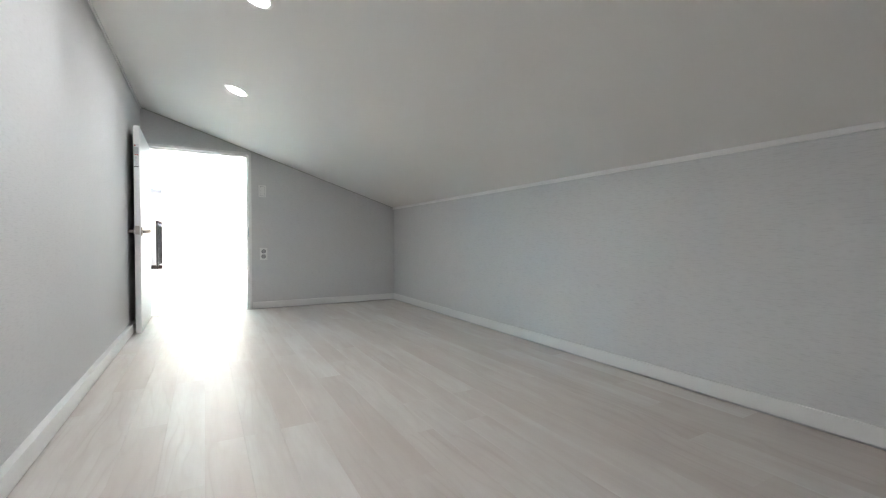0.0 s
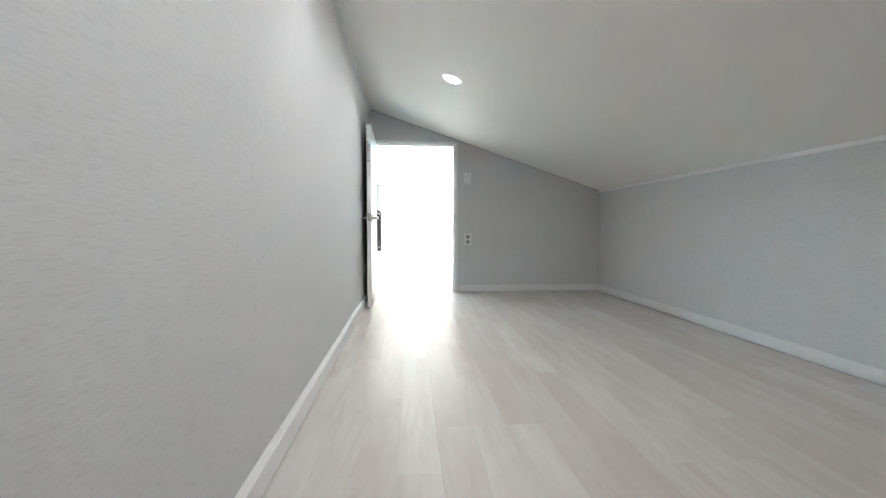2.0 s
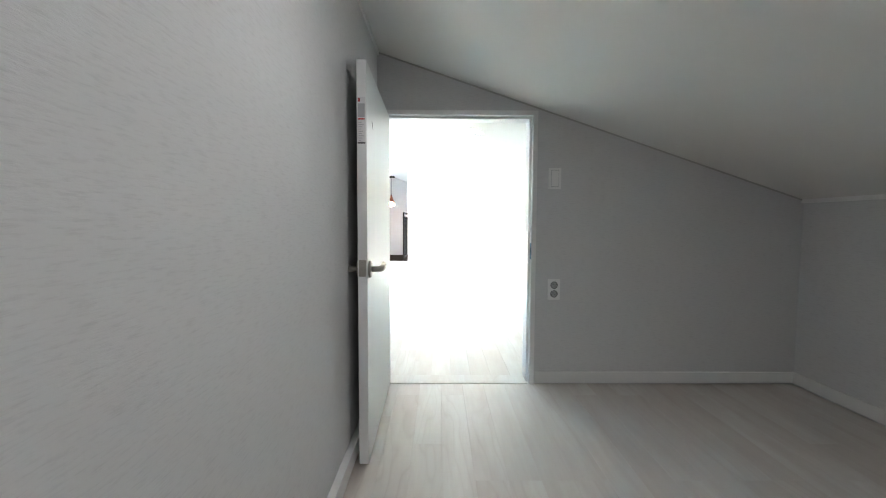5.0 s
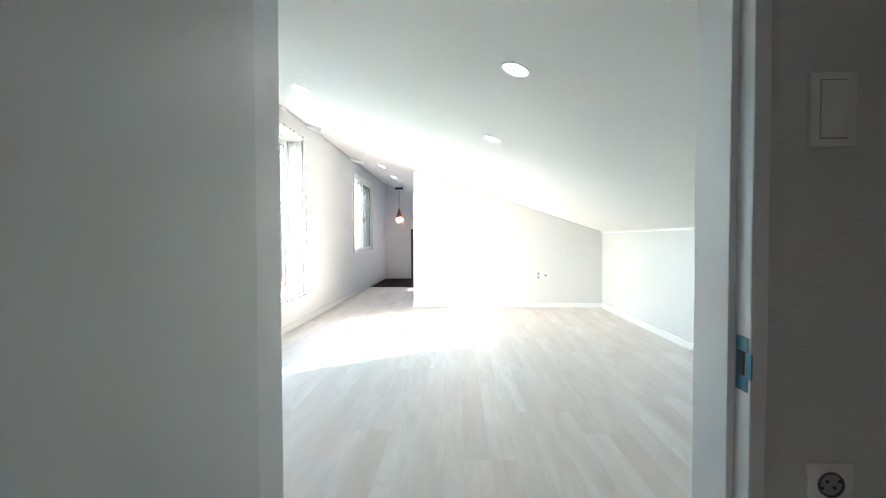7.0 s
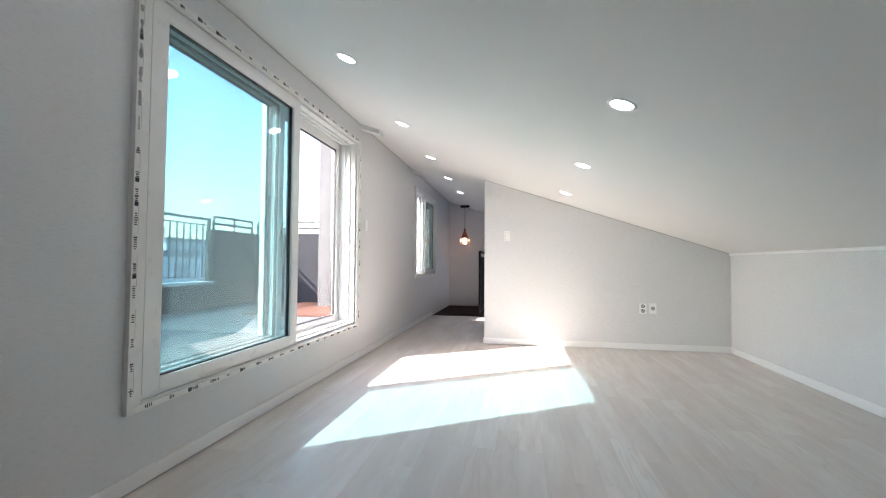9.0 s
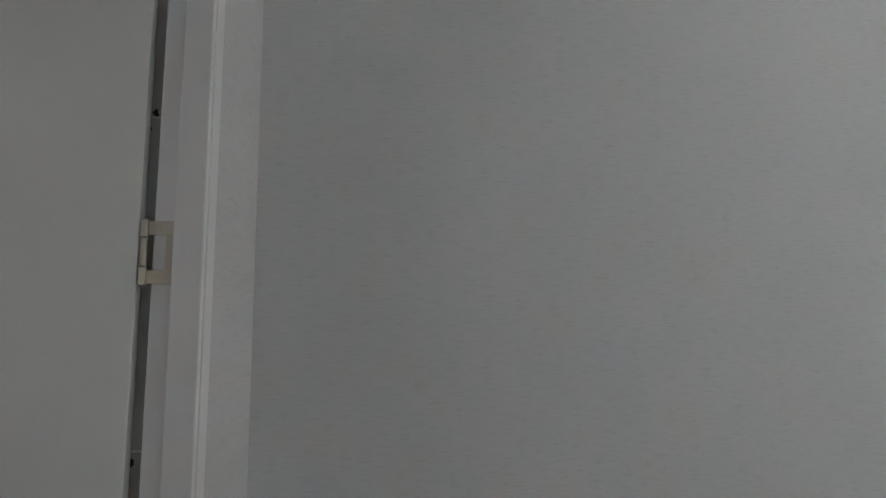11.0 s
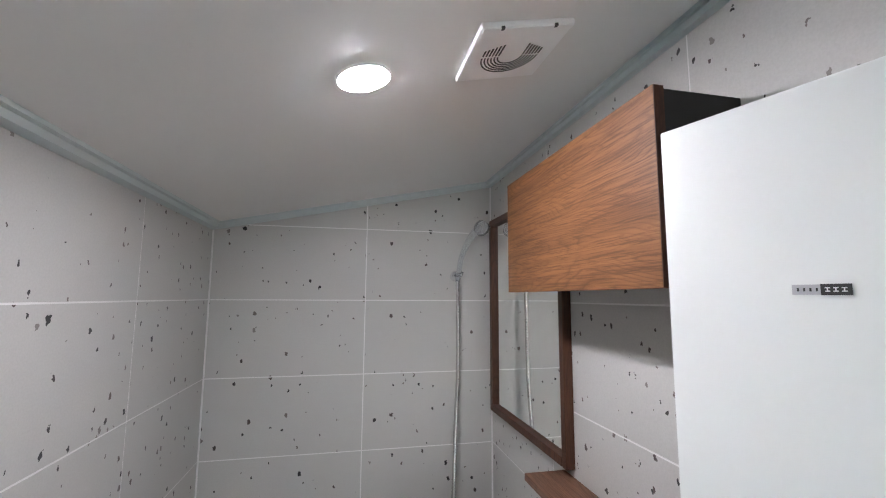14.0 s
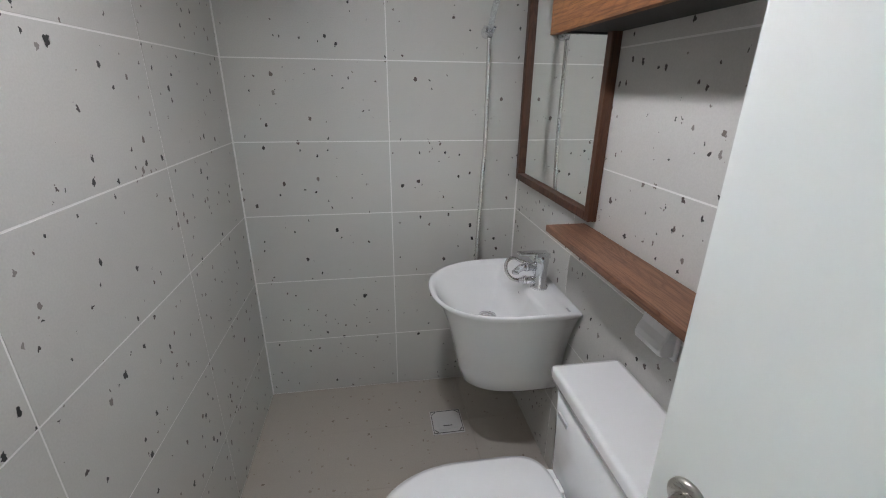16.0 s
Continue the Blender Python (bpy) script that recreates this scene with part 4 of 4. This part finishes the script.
def cabinet():
    y0, y1, z0, z1, xf = -1.25, -0.632, 1.493, 1.80, -1.235
    c = holder("wall_cabinet", pose(BX1, y0, z0))
    w, h, d = y1 - y0, z1 - z0, xf - BX1
    t = 0.016
    for nm, dims in (("side_panel", (0.001, d - 0.02, 0, t, 0, h)), ("side_panel", (0.001, d - 0.02, w - t, w, 0, h)), ("top_panel", (0.001, d - 0.02, t, w - t, h - t, h)), ("bottom_panel", (0.001, d - 0.02, t, w - t, 0.004, t)), ("back_panel", (0.001, 0.006, t, w - t, t, h - t))):
        bm = B()
        box(bm, *dims, 0.001)
        part(nm, bm, "black", c)
    bm = B()
    box(bm, d - 0.019, d, -0.002, w + 0.002, -0.004, h + 0.004, 0.0015)
    door = part("cabinet_door", bm, "walnut", c, "orange-brown walnut-grain front")
    bm = B()
    box(bm, d - 0.0185, d - 0.0005, w + 0.002, w + 0.0034, -0.003, h + 0.003)
    part("edge_band", bm, "walnut_dark", door)
    return tagged(c, "wall cabinet with orange walnut-grain front and black carcass", "cabinet")


cabinet()


def shelf():
    y0, y1, z, d = -1.262, -0.60, 0.986, 0.124
    s = holder("wall_shelf", pose(BX1, y0, z))
    bm = B()
    box(bm, 0.001, d, 0, y1 - y0, -0.019, 0.0, 0.002)
    part("board", bm, "walnut_shelf", s)
    for y in (0.07, y1 - y0 - 0.07):
        bm = B()
        box(bm, 0.001, 0.012, y - 0.012, y + 0.012, -0.075, -0.0195, 0.002)
        box(bm, 0.012, 0.085, y - 0.012, y + 0.012, -0.027, -0.0195, 0.002)
        tube(bm, [(0.008, y, -0.065), (0.035, y, -0.052), (0.07, y, -0.026)], 0.006, 8)
        part("bracket", bm, "black", s, "dark shelf bracket")
    return tagged(s, "brown walnut-grain wall shelf under the mirror", "shelf")


shelf()


def d_ring(x_back, x_front, yc, half, z, n=40, straight=0.32):
    """A D in plan: flat at the wall, round at the front."""
    pts = []
    xs = x_back + (x_front - x_back) * straight
    m = n - 4
    for k in range(m + 1):
        a = -math.pi / 2 + math.pi * k / m
        ca, sa = math.cos(a), math.sin(a)
        pts.append((xs + (x_front - xs) * abs(ca) ** 0.85, yc + half * math.copysign(abs(sa) ** 0.85, sa), z))
    pts.append((x_back + (xs - x_back) * 0.5, yc + half, z))
    pts.append((x_back, yc + half, z))
    pts.append((x_back, yc - half, z))
    pts.append((x_back + (xs - x_back) * 0.5, yc - half, z))
    return pts


def basin():
    yc = -1.44
    b = holder("wash_basin", pose(0, 0, 0))
    xb = BX1 + 0.004
    zr = 0.712
    rings = []
    for z, front, half, back in ((0.335, -1.12, 0.10, xb), (0.325, -1.10, 0.112, xb), (0.345, -1.075, 0.130, xb), (0.40, -1.058, 0.146, xb), (0.50, -1.040, 0.160, xb), (0.58, -1.018, 0.180, xb), (0.64, -0.996, 0.202, xb), (0.682, -0.973, 0.224, xb), (zr - 0.006, -0.952, 0.243, xb), (zr, -0.955, 0.240, xb)):
        rings.append(d_ring(back, front, yc, half, z))
    for z, front, half, back in ((zr - 0.001, -0.967, 0.228, xb + 0.10), (zr - 0.02, -0.979, 0.218, xb + 0.115), (zr - 0.07, -1.02, 0.19, xb + 0.135), (zr - 0.115, -1.07, 0.14, xb + 0.16), (zr - 0.128, -1.13, 0.07, xb + 0.20)):
        rings.append(d_ring(back, front, yc, half, z, straight=0.25))
    bm = B()
    loft(bm, rings)
    part("bowl", bm, "ceramic", b)
    bm = B()
    lathe(bm, [(0.001, 0.003), (0.022, 0.003), (0.031, 0.005), (0.034, 0.001)], (-1.165, yc, zr - 0.126), 28)
    lathe(bm, [(0.001, 0.008), (0.014, 0.007), (0.016, 0.004)], (-1.165, yc, zr - 0.127), 24)
    part("drain_plug", bm, "chrome", b)
    bm = B()
    for k in range(3):
        box(bm, xb + 0.118, xb + 0.122, yc - 0.008 + k * 0.006, yc - 0.004 + k * 0.006, zr - 0.045 - 0.006 * (k % 2), zr - 0.036)
    part("overflow", bm, "hole", b)
    bm = B()
    box(bm, xb + 0.03, xb + 0.036, yc + 0.20, yc + 0.225, zr, zr + 0.0008)
    part("print", bm, "paper_grey", b)
    return tagged(b, "white ceramic half-pedestal wash basin on the tiled wall", "basin")


basin()


def faucet():
    x, y, z = -1.335, -1.40, 0.712
    f = holder("basin_faucet", pose(x, y, z))
    bm = B()
    lathe(bm, [(0.001, 0.0), (0.030, 0.0), (0.030, 0.006), (0.024, 0.012), (0.0235, 0.085), (0.026, 0.095), (0.024, 0.118), (0.010, 0.126), (0.001, 0.127)], sides=28)
    part("body", bm, "chrome", f)
    bm = B()
    tube(bm, [(0.01, 0, 0.078), (0.05, 0, 0.080), (0.075, 0, 0.076), (0.088, 0, 0.064)], [0.015, 0.0135, 0.0125, 0.011], 16)
    lathe(bm, [(0.0125, -0.004), (0.0128, 0.004)], (0.0895, 0, 0.062), 16)
    part("spout", bm, "chrome", f)
    bm = B()
    for x0, x1, zz, rad in ((0.046, 0.056, 0.0795, 0.0165), (0.05, 0.062, 0.03, 0.0155)):
        tube(bm, [(x0, 0, zz), (x1, 0, zz)], rad, 18)
    part("collar", bm, "chrome", f)
    bm = B()
    tube(bm, [(0.01, 0, 0.03), (0.05, 0, 0.03), (0.078, 0, 0.03)], [0.013, 0.012, 0.0085], 14)
    part("hose_outlet", bm, "chrome", f)
    bm = B()
    box(bm, -0.026, 0.03, -0.021, 0.021, 0.112, 0.132, 0.008)
    box(bm, 0.0, 0.085, -0.015, 0.015, 0.124, 0.134, 0.0045)
    part("lever", bm, "chrome", f)
    bm = B()
    loop = [(0.076, 0.0, 0.03), (0.098, -0.004, 0.036), (0.116, -0.012, 0.056), (0.118, -0.022, 0.082), (0.104, -0.032, 0.098), (0.082, -0.036, 0.098), (0.06, -0.03, 0.088), (0.02, -0.014, 0.08)]
    tube(bm, smooth_path(loop, 6), 0.0062, 10)
    part("hose", bm, "hose", f, "short steel hose loop")
    return tagged(f, "chrome single-lever mixer tap on the basin", "faucet")


faucet()


def shower():
    s = holder("hand_shower", pose(0, 0, 0))
    x, y, z = -1.236, BY + 0.001, 1.565
    bm = B()
    lathe(bm, [(0.001, 0), (0.022, 0), (0.022, 0.006), (0.012, 0.010), (0.012, 0.03)], sides=20)
    bmesh.ops.rotate(bm, verts=bm.verts, matrix=Matrix.Rotation(radians(-90), 3, "X"))
    bmesh.ops.translate(bm, verts=bm.verts, vec=(x, y, z))
    for k in (-1, 1):
        tube(bm, [(x, y + 0.028, z - 0.006), (x + 0.016 * k, y + 0.036, z), (x + 0.018 * k, y + 0.055, z + 0.014)], 0.006, 8)
    part("bracket", bm, "chrome", s)
    bm = B()
    head = smooth_path([(x, y + 0.048, z - 0.02), (x - 0.012, y + 0.055, z + 0.07), (x - 0.037, y + 0.066, z + 0.138), (x - 0.062, y + 0.080, z + 0.18), (x - 0.090, y + 0.098, z + 0.207)], 5)
    tube(bm, head, [0.0105 + 0.012 * (k / 20) ** 2 for k in range(len(head))], 16)
    grip = part("grip", bm, "clear", s, "clear plastic shower handle")
    bm = B()
    tube(bm, [(x - 0.084, y + 0.094, z + 0.212), (x - 0.094, y + 0.116, z + 0.195)], [0.030, 0.033], 24)
    part("spray_plate", bm, "clear", grip)
    bm = B()
    stops = [(x, y + 0.048, z - 0.02), (x, y + 0.052, 1.40), (x + 0.001, y + 0.056, 1.15), (x + 0.009, y + 0.058, 0.98), (x + 0.019, y + 0.075, 0.80), (x + 0.028, y + 0.098, 0.655), (-1.22, -1.78, 0.56), (-1.27, -1.72, 0.52)]
    pts = smooth_path(stops, 6)
    fine = [pts[0]]
    for a, b in zip(pts, pts[1:]):
        steps = max(1, int((b - a).length / 0.005))
        fine += [a.lerp(b, (k + 1) / steps) for k in range(steps)]
    tube(bm, fine, [0.0094 if k % 2 else 0.0080 for k in range(len(fine))], 8)
    part("hose", bm, "hose", s, "ribbed chrome hose")
    return tagged(s, "hand shower in a chrome bracket with hanging hose", "shower")


shower()


def toilet():
    t = holder("toilet", pose(0, 0, 0))
    yc = -0.782
    xb = BX1 + 0.012
    # cistern
    bm = B()
    rings = []
    for z, g in ((0.36, 0.012), (0.38, 0.004), (0.52, 0.0), (0.660, -0.004)):
        x0, x1, y0, y1 = xb, xb + 0.168 - g, yc - 0.182 + g, yc + 0.182 - g
        r = 0.025
        ring = []
        for cx, cy, a0 in ((x1 - r, y1 - r, 0), (x0 + r, y1 - r, 90), (x0 + r, y0 + r, 180), (x1 - r, y0 + r, 270)):
            ring += [(cx + r * math.cos(radians(a0 + q)), cy + r * math.sin(radians(a0 + q)), z) for q in (0, 30, 60, 90)]
        rings.append(ring)
    loft(bm, rings)
    part("cistern", bm, "ceramic", t)
    bm = B()
    box(bm, xb - 0.002, xb + 0.184, yc - 0.196, yc + 0.196, 0.662, 0.702, 0.012)
    for f in bm.faces:
        f.smooth = True
    part("cistern_lid", bm, "ceramic", t)
    bm = B()
    box(bm, xb + 0.170, xb + 0.1735, yc - 0.15, yc - 0.10, 0.58, 0.592)
    part("print", bm, "paper_grey", t)

    def oval(x0, x1, half, z, n=64, flat=False):
        out = []
        for k in range(n):
            a = 2 * math.pi * k / n
            ca = math.cos(a)
            cx = (x0 + x1) / 2
            back, side = (0.8 if ca < 0 else 0.95, 0.85) if ca >= 0 or not flat else (0.3, 0.55)
            out.append((cx + (x1 - x0) / 2 * math.copysign(abs(ca) ** back, ca), yc + half * math.copysign(abs(math.sin(a)) ** side, math.sin(a)), z))
        return out

    bm = B()
    loft(bm, [oval(xb + 0.10, -0.90, 0.10, BFLOOR), oval(xb + 0.10, -0.90, 0.10, 0.05), oval(xb + 0.11, -0.86, 0.105, 0.15), oval(xb + 0.10, -0.80, 0.13, 0.25), oval(xb + 0.05, -0.76, 0.165, 0.34), oval(xb + 0.03, -0.75, 0.175, 0.385)])
    part("bowl", bm, "ceramic", t)
    bm = B()
    loft(bm, [oval(xb + 0.185, -0.742, 0.182, 0.387, flat=True), oval(xb + 0.18, -0.738, 0.186, 0.395, flat=True), oval(xb + 0.18, -0.738, 0.186, 0.402, flat=True), oval(xb + 0.185, -0.742, 0.182, 0.408, flat=True)])
    part("seat_ring", bm, "white", t)
    bm = B()
    loft(bm, [oval(xb + 0.19, -0.742, 0.182, 0.410, flat=True), oval(xb + 0.185, -0.737, 0.187, 0.416, flat=True), oval(xb + 0.187, -0.74, 0.185, 0.424, flat=True), oval(xb + 0.20, -0.76, 0.168, 0.432, flat=True), oval(xb + 0.24, -0.82, 0.11, 0.435, flat=True)])
    part("seat_lid", bm, "ceramic", t, "closed white seat lid")
    for k in (-1, 1):
        bm = B()
        box(bm, xb + 0.178, xb + 0.205, yc + k * 0.075 - 0.02, yc + k * 0.075 + 0.02, 0.386, 0.425, 0.006)
        part("lid_hinge", bm, "white", t)
    return tagged(t, "white ceramic toilet with closed lid", "toilet")


toilet()


def paper_holder():
    p = holder("toilet_paper_holder", pose(BX1, -0.852, 0.878))
    for y in (0.0,):
        bm = B()
        outline = [(0.0, 0.062), (0.028, 0.062), (0.034, 0.05), (0.034, 0.018), (0.042, -0.008), (0.056, -0.024), (0.062, -0.038), (0.058, -0.05), (0.044, -0.056), (0.02, -0.058), (0.0, -0.058)]
        loft(bm, [[(a * 0.62, y - 0.046, b * 0.93) for a, b in outline], [(a * 0.68, y - 0.041, b * 0.98) for a, b in outline], [(a * 0.68, y + 0.041, b * 0.98) for a, b in outline], [(a * 0.62, y + 0.046, b * 0.93) for a, b in outline]], smooth=False)
        part("cover", bm, "plate", p)
    bm = B()
    box(bm, 0.0, 0.006, -0.054, 0.054, -0.062, 0.066, 0.002)
    part("back_plate", bm, "plate", p)
    return tagged(p, "white covered toilet paper holder under the shelf", "paper holder")


paper_holder()


def floor_drain():
    d = holder("floor_drain", pose(-1.05, -1.595, BFLOOR))
    bm = B()
    box(bm, -0.07, 0.07, -0.07, 0.07, 0.0, 0.004, 0.001)
    part("frame", bm, "steel_light", d)
    bm = B()
    box(bm, -0.046, 0.046, -0.046, 0.046, 0.004, 0.008, 0.002)
    bmesh.ops.rotate(bm, verts=bm.verts, matrix=Matrix.Rotation(radians(4), 3, "Z"))
    part("grate", bm, "steel_light", d)
    for k in range(4):
        bm = B()
        box(bm, -0.066, 0.066, -0.0012, 0.0012, 0.004, 0.0054)
        bmesh.ops.translate(bm, verts=bm.verts, vec=(0, 0.0645, 0))
        bmesh.ops.rotate(bm, verts=bm.verts, matrix=Matrix.Rotation(radians(90 * k), 3, "Z"))
        part("slot", bm, "hole", d)
    for k in range(4):
        bm = B()
        box(bm, -0.011, 0.011, -0.0013, 0.0013, 0.004, 0.0056)
        bmesh.ops.translate(bm, verts=bm.verts, vec=(0, 0.075, 0))
        bmesh.ops.rotate(bm, verts=bm.verts, matrix=Matrix.Rotation(radians(45 + 90 * k), 3, "Z"))
        part("corner_slot", bm, "hole", d)
    bm = B()
    box(bm, -0.02, 0.02, 0.027, 0.031, 0.0075, 0.0086)
    part("lift_slot", bm, "hole", d)
    return tagged(d, "square steel floor drain in the bathroom floor", "floor drain")


floor_drain()

# ---- outside ----
TZ = 0.30
bm = B()
box(bm, -5.4, OUT, -3.0, 9.0, TZ - 0.2, TZ)
structure("terrace_floor", bm, "terrace", "grey terrace floor outside the window")
bm = B()
for k in range(4, 14):
    box(bm, -4.6 + k * 0.145, -4.6 + k * 0.145 + 0.138, 6.2, 8.15, TZ + 0.002, TZ + 0.03)
tagged(part("deck", bm, "deck"), "red-brown timber deck on the terrace", "deck", kind="structure")
bm = B()
box(bm, -5.4, -5.2, -3.0, 7.05, TZ, TZ + 0.42)
structure("parapet", bm, "parapet", "low grey parapet of the terrace")
bm = B()
box(bm, -5.42, -5.18, -3.0, 7.048, TZ + 0.422, TZ + 0.47)
structure("coping", bm, "facade", "white coping on the low parapet")
bm = B()
box(bm, -5.4, -5.2, 7.052, 8.2, TZ, TZ + 1.40)
box(bm, -5.4, -2.2, 8.2, 8.4, TZ, TZ + 1.40)
structure("parapet", bm, "parapet", "tall dark grey parapet of the terrace")
bm = B()
box(bm, -3.40, -3.13, 7.45, 7.7, TZ, TZ + 3.4, 0.01)
tagged(part("pillar", bm, "concrete"), "weathered concrete pillar on the terrace", "pillar", kind="structure")
bm = B()
tube(bm, [(-3.12, 7.43, TZ), (-3.12, 7.43, TZ + 3.4)], 0.035, 14)
tagged(part("rain_pipe", bm, "roof"), "grey rain pipe beside the concrete pillar", "pipe")
railing("terrace_railing", ((-5.3, -2.9), (-5.3, 1.6)), TZ + 0.47, TZ + 1.60, 0.14, 0.022, "rail", "grey steel railing on the terrace parapet")
railing("terrace_railing", ((-5.3, 1.7), (-5.3, 7.0)), TZ + 0.47, TZ + 1.60, 0.14, 0.022, "rail", "grey steel railing on the terrace parapet")


def top_bar(a, b):
    r = holder("parapet_rail", pose(a[0], a[1], TZ + 1.40))
    d = Vector((b[0] - a[0], b[1] - a[1], 0))
    for z in (0.12, 0.25):
        bm = B()
        tube(bm, [(0, 0, z), tuple(d + Vector((0, 0, z)))], 0.022, 8)
        part("bar", bm, "rail", r)
    for k in range(3):
        p = d * (k / 2)
        bm = B()
        tube(bm, [(p.x, p.y, 0), (p.x, p.y, 0.26)], 0.02, 8)
        part("post", bm, "rail", r)
    return tagged(r, "grey steel rail on top of the dark parapet", "railing")


top_bar((-5.3, 7.12), (-5.3, 8.25))
top_bar((-5.2, 8.3), (-2.3, 8.3))

bm = B()
box(bm, -3000, 3000, -3000, 3000, -9.1, -9.0)
structure("ground", bm, "ground", "hazy grey town ground far below")
rnd = random.Random(11)


def house(x, y, w, d, h, storeys, material):
    b = holder("apartment_building", pose(x, y, -9.0))
    bm = B()
    box(bm, -w / 2, w / 2, -d / 2, d / 2, 0, h)
    part("wall", bm, material, b)
    bm = B()
    box(bm, -w / 2 - 0.2, w / 2 + 0.2, -d / 2 - 0.2, d / 2 + 0.2, h, h + 0.5)
    part("roof", bm, "roof", b)
    fh = h / storeys
    cols = max(2, int(d / 3))
    for s_ in range(storeys):
        for k in range(cols):
            yy = -d / 2 + d * (k + 0.5) / cols
            bm = B()
            box(bm, w / 2 - 0.05, w / 2 + 0.04, yy - 0.8, yy + 0.8, fh * s_ + fh * 0.35, fh * s_ + fh * 0.8)
            part("window", bm, "pane_far", b)
    return tagged(b, "apartment building far beyond the terrace, distance haze put into its pale colour", "building", "far buildings")


for x, y, w, d, h, st_ in ((-32, 26, 10, 12, 10.5, 4), (-55, 60, 12, 16, 13, 5), (-70, 34, 12, 20, 12, 5), (-110, 95, 16, 24, 19, 8), (-48, 88, 14, 14, 14, 6), (-95, 55, 14, 22, 15, 6), (-60, 10, 12, 16, 11, 4)):
    house(x, y, w, d, h, st_, "block")
bm = B()
rows = []
for j in range(2):
    rows.append([bm.verts.new((-900 - 250 * j + 0 * k, -900 + 60 * k, -9 + (0 if j == 0 else 60 + 35 * noise.noise((k * 0.21, 3.1, 0)) + 14 * noise.noise((k * 0.9, 8, 0))))) for k in range(60)])
for k in range(59):
    bm.faces.new((rows[0][k], rows[0][k + 1], rows[1][k + 1], rows[1][k]))
structure("backdrop", bm, "hill", "hazy wooded hills in the distance")

# ---- pieces: boards and tiles ----
BW, BL = 0.143, 1.22
plank_meshes = {}


def plank(x0, x1, y0, y1):
    key = (round(x1 - x0, 3), round(y1 - y0, 3))
    if key not in plank_meshes:
        w, l = key
        bm = B()
        box(bm, 0.0001, w - 0.0001, 0.0001, l - 0.0001, -0.008, 0.0)
        for v in bm.verts:
            if v.co.z > -0.001:
                v.co.x += 0.0002 if v.co.x < w / 2 else -0.0002
        plank_meshes[key] = mesh_of("plank", bm, "plank")
    piece("plank", plank_meshes[key], floor, x0, y0, 0)


def lay(x0, x1, y0, y1, seed):
    rnd = random.Random(seed)
    x = x0
    while x < x1 - 0.02:
        xe = min(x + BW, x1)
        y = y0 - rnd.choice((0.0, 0.3, 0.6, 0.9))
        while y < y1 - 0.01:
            a, b = max(y, y0), min(y + BL, y1)
            if b - a > 0.02:
                plank(x, xe, a, b)
            y += BL
        x = xe


lay(0.0, KNEE, BACK, 0.0, 1)
lay(WIN, KNEE, 0.14, 9.1, 2)

tile_meshes = {}


def wall_tile(parent, axis, a0, a1, z0, z1, plane, out):
    """A tile with eased edges; axis x or y along the wall, out is the way it faces."""
    key = (axis, round(a1 - a0, 3), round(z1 - z0, 3), out)
    if key not in tile_meshes:
        w, h = key[1], key[2]
        g, e, d = 0.0020, 0.0004, 0.0009
        bm = B()
        lo = [(g, 0, g), (w - g, 0, g), (w - g, 0, h - g), (g, 0, h - g)]
        mid = [(a, d - 0.0003, b) for a, _, b in lo]
        hi_ = [(g + e, d, g + e), (w - g - e, d, g + e), (w - g - e, d, h - g - e), (g + e, d, h - g - e)]
        loft(bm, [lo, mid, hi_], smooth=False)
        for v in bm.verts:
            a, q, b = v.co
            v.co = (a, q * out, b) if axis == "x" else (q * out, a, b)
        bmesh.ops.recalc_face_normals(bm, faces=bm.faces)
        tile_meshes[key] = mesh_of("tile", bm, "tile")
    at = (a0, plane, z0) if axis == "x" else (plane, a0, z0)
    piece("tile", tile_meshes[key], parent, *at)


rows_z = [BFLOOR] + [0.26 + 0.3 * k for k in range(7)]


def tile_wall(parent, axis, cuts, plane, out, top_at):
    for a0, a1 in zip(cuts, cuts[1:]):
        cap = max(top_at(a0), top_at(a1)) + 0.03
        for z0, z1 in zip(rows_z, rows_z[1:]):
            if z0 < cap - 0.005:
                wall_tile(parent, axis, a0, a1, z0, min(z1, cap), plane, out)


tile_wall(wall_bb, "x", [BX1, BX0 - 0.6, BX0], BY - 0.0009, 1, bath_z)
tile_wall(wall_bl, "y", [BY, -1.335, -0.735, -0.135, -0.006], BX0 + 0.0009, -1, lambda y: bath_z(BX0))
tile_wall(wall_br, "y", [BY, -1.335, -0.735, -0.135, 0.058], BX1 - 0.0009, 1, lambda y: bath_z(BX1))
bm = B()
box(bm, 0.0004, 0.2996, 0.0004, 0.2996, -0.004, 0.0, 0.0002)
ft = mesh_of("tile", bm, "bath_floor")
for i in range(4):
    for j in range(7):
        piece("tile", ft, bath_floor, BX0 - 0.3 * (i + 1), BY + 0.3 * j, BFLOOR) if i < 3 or j < 9 else None
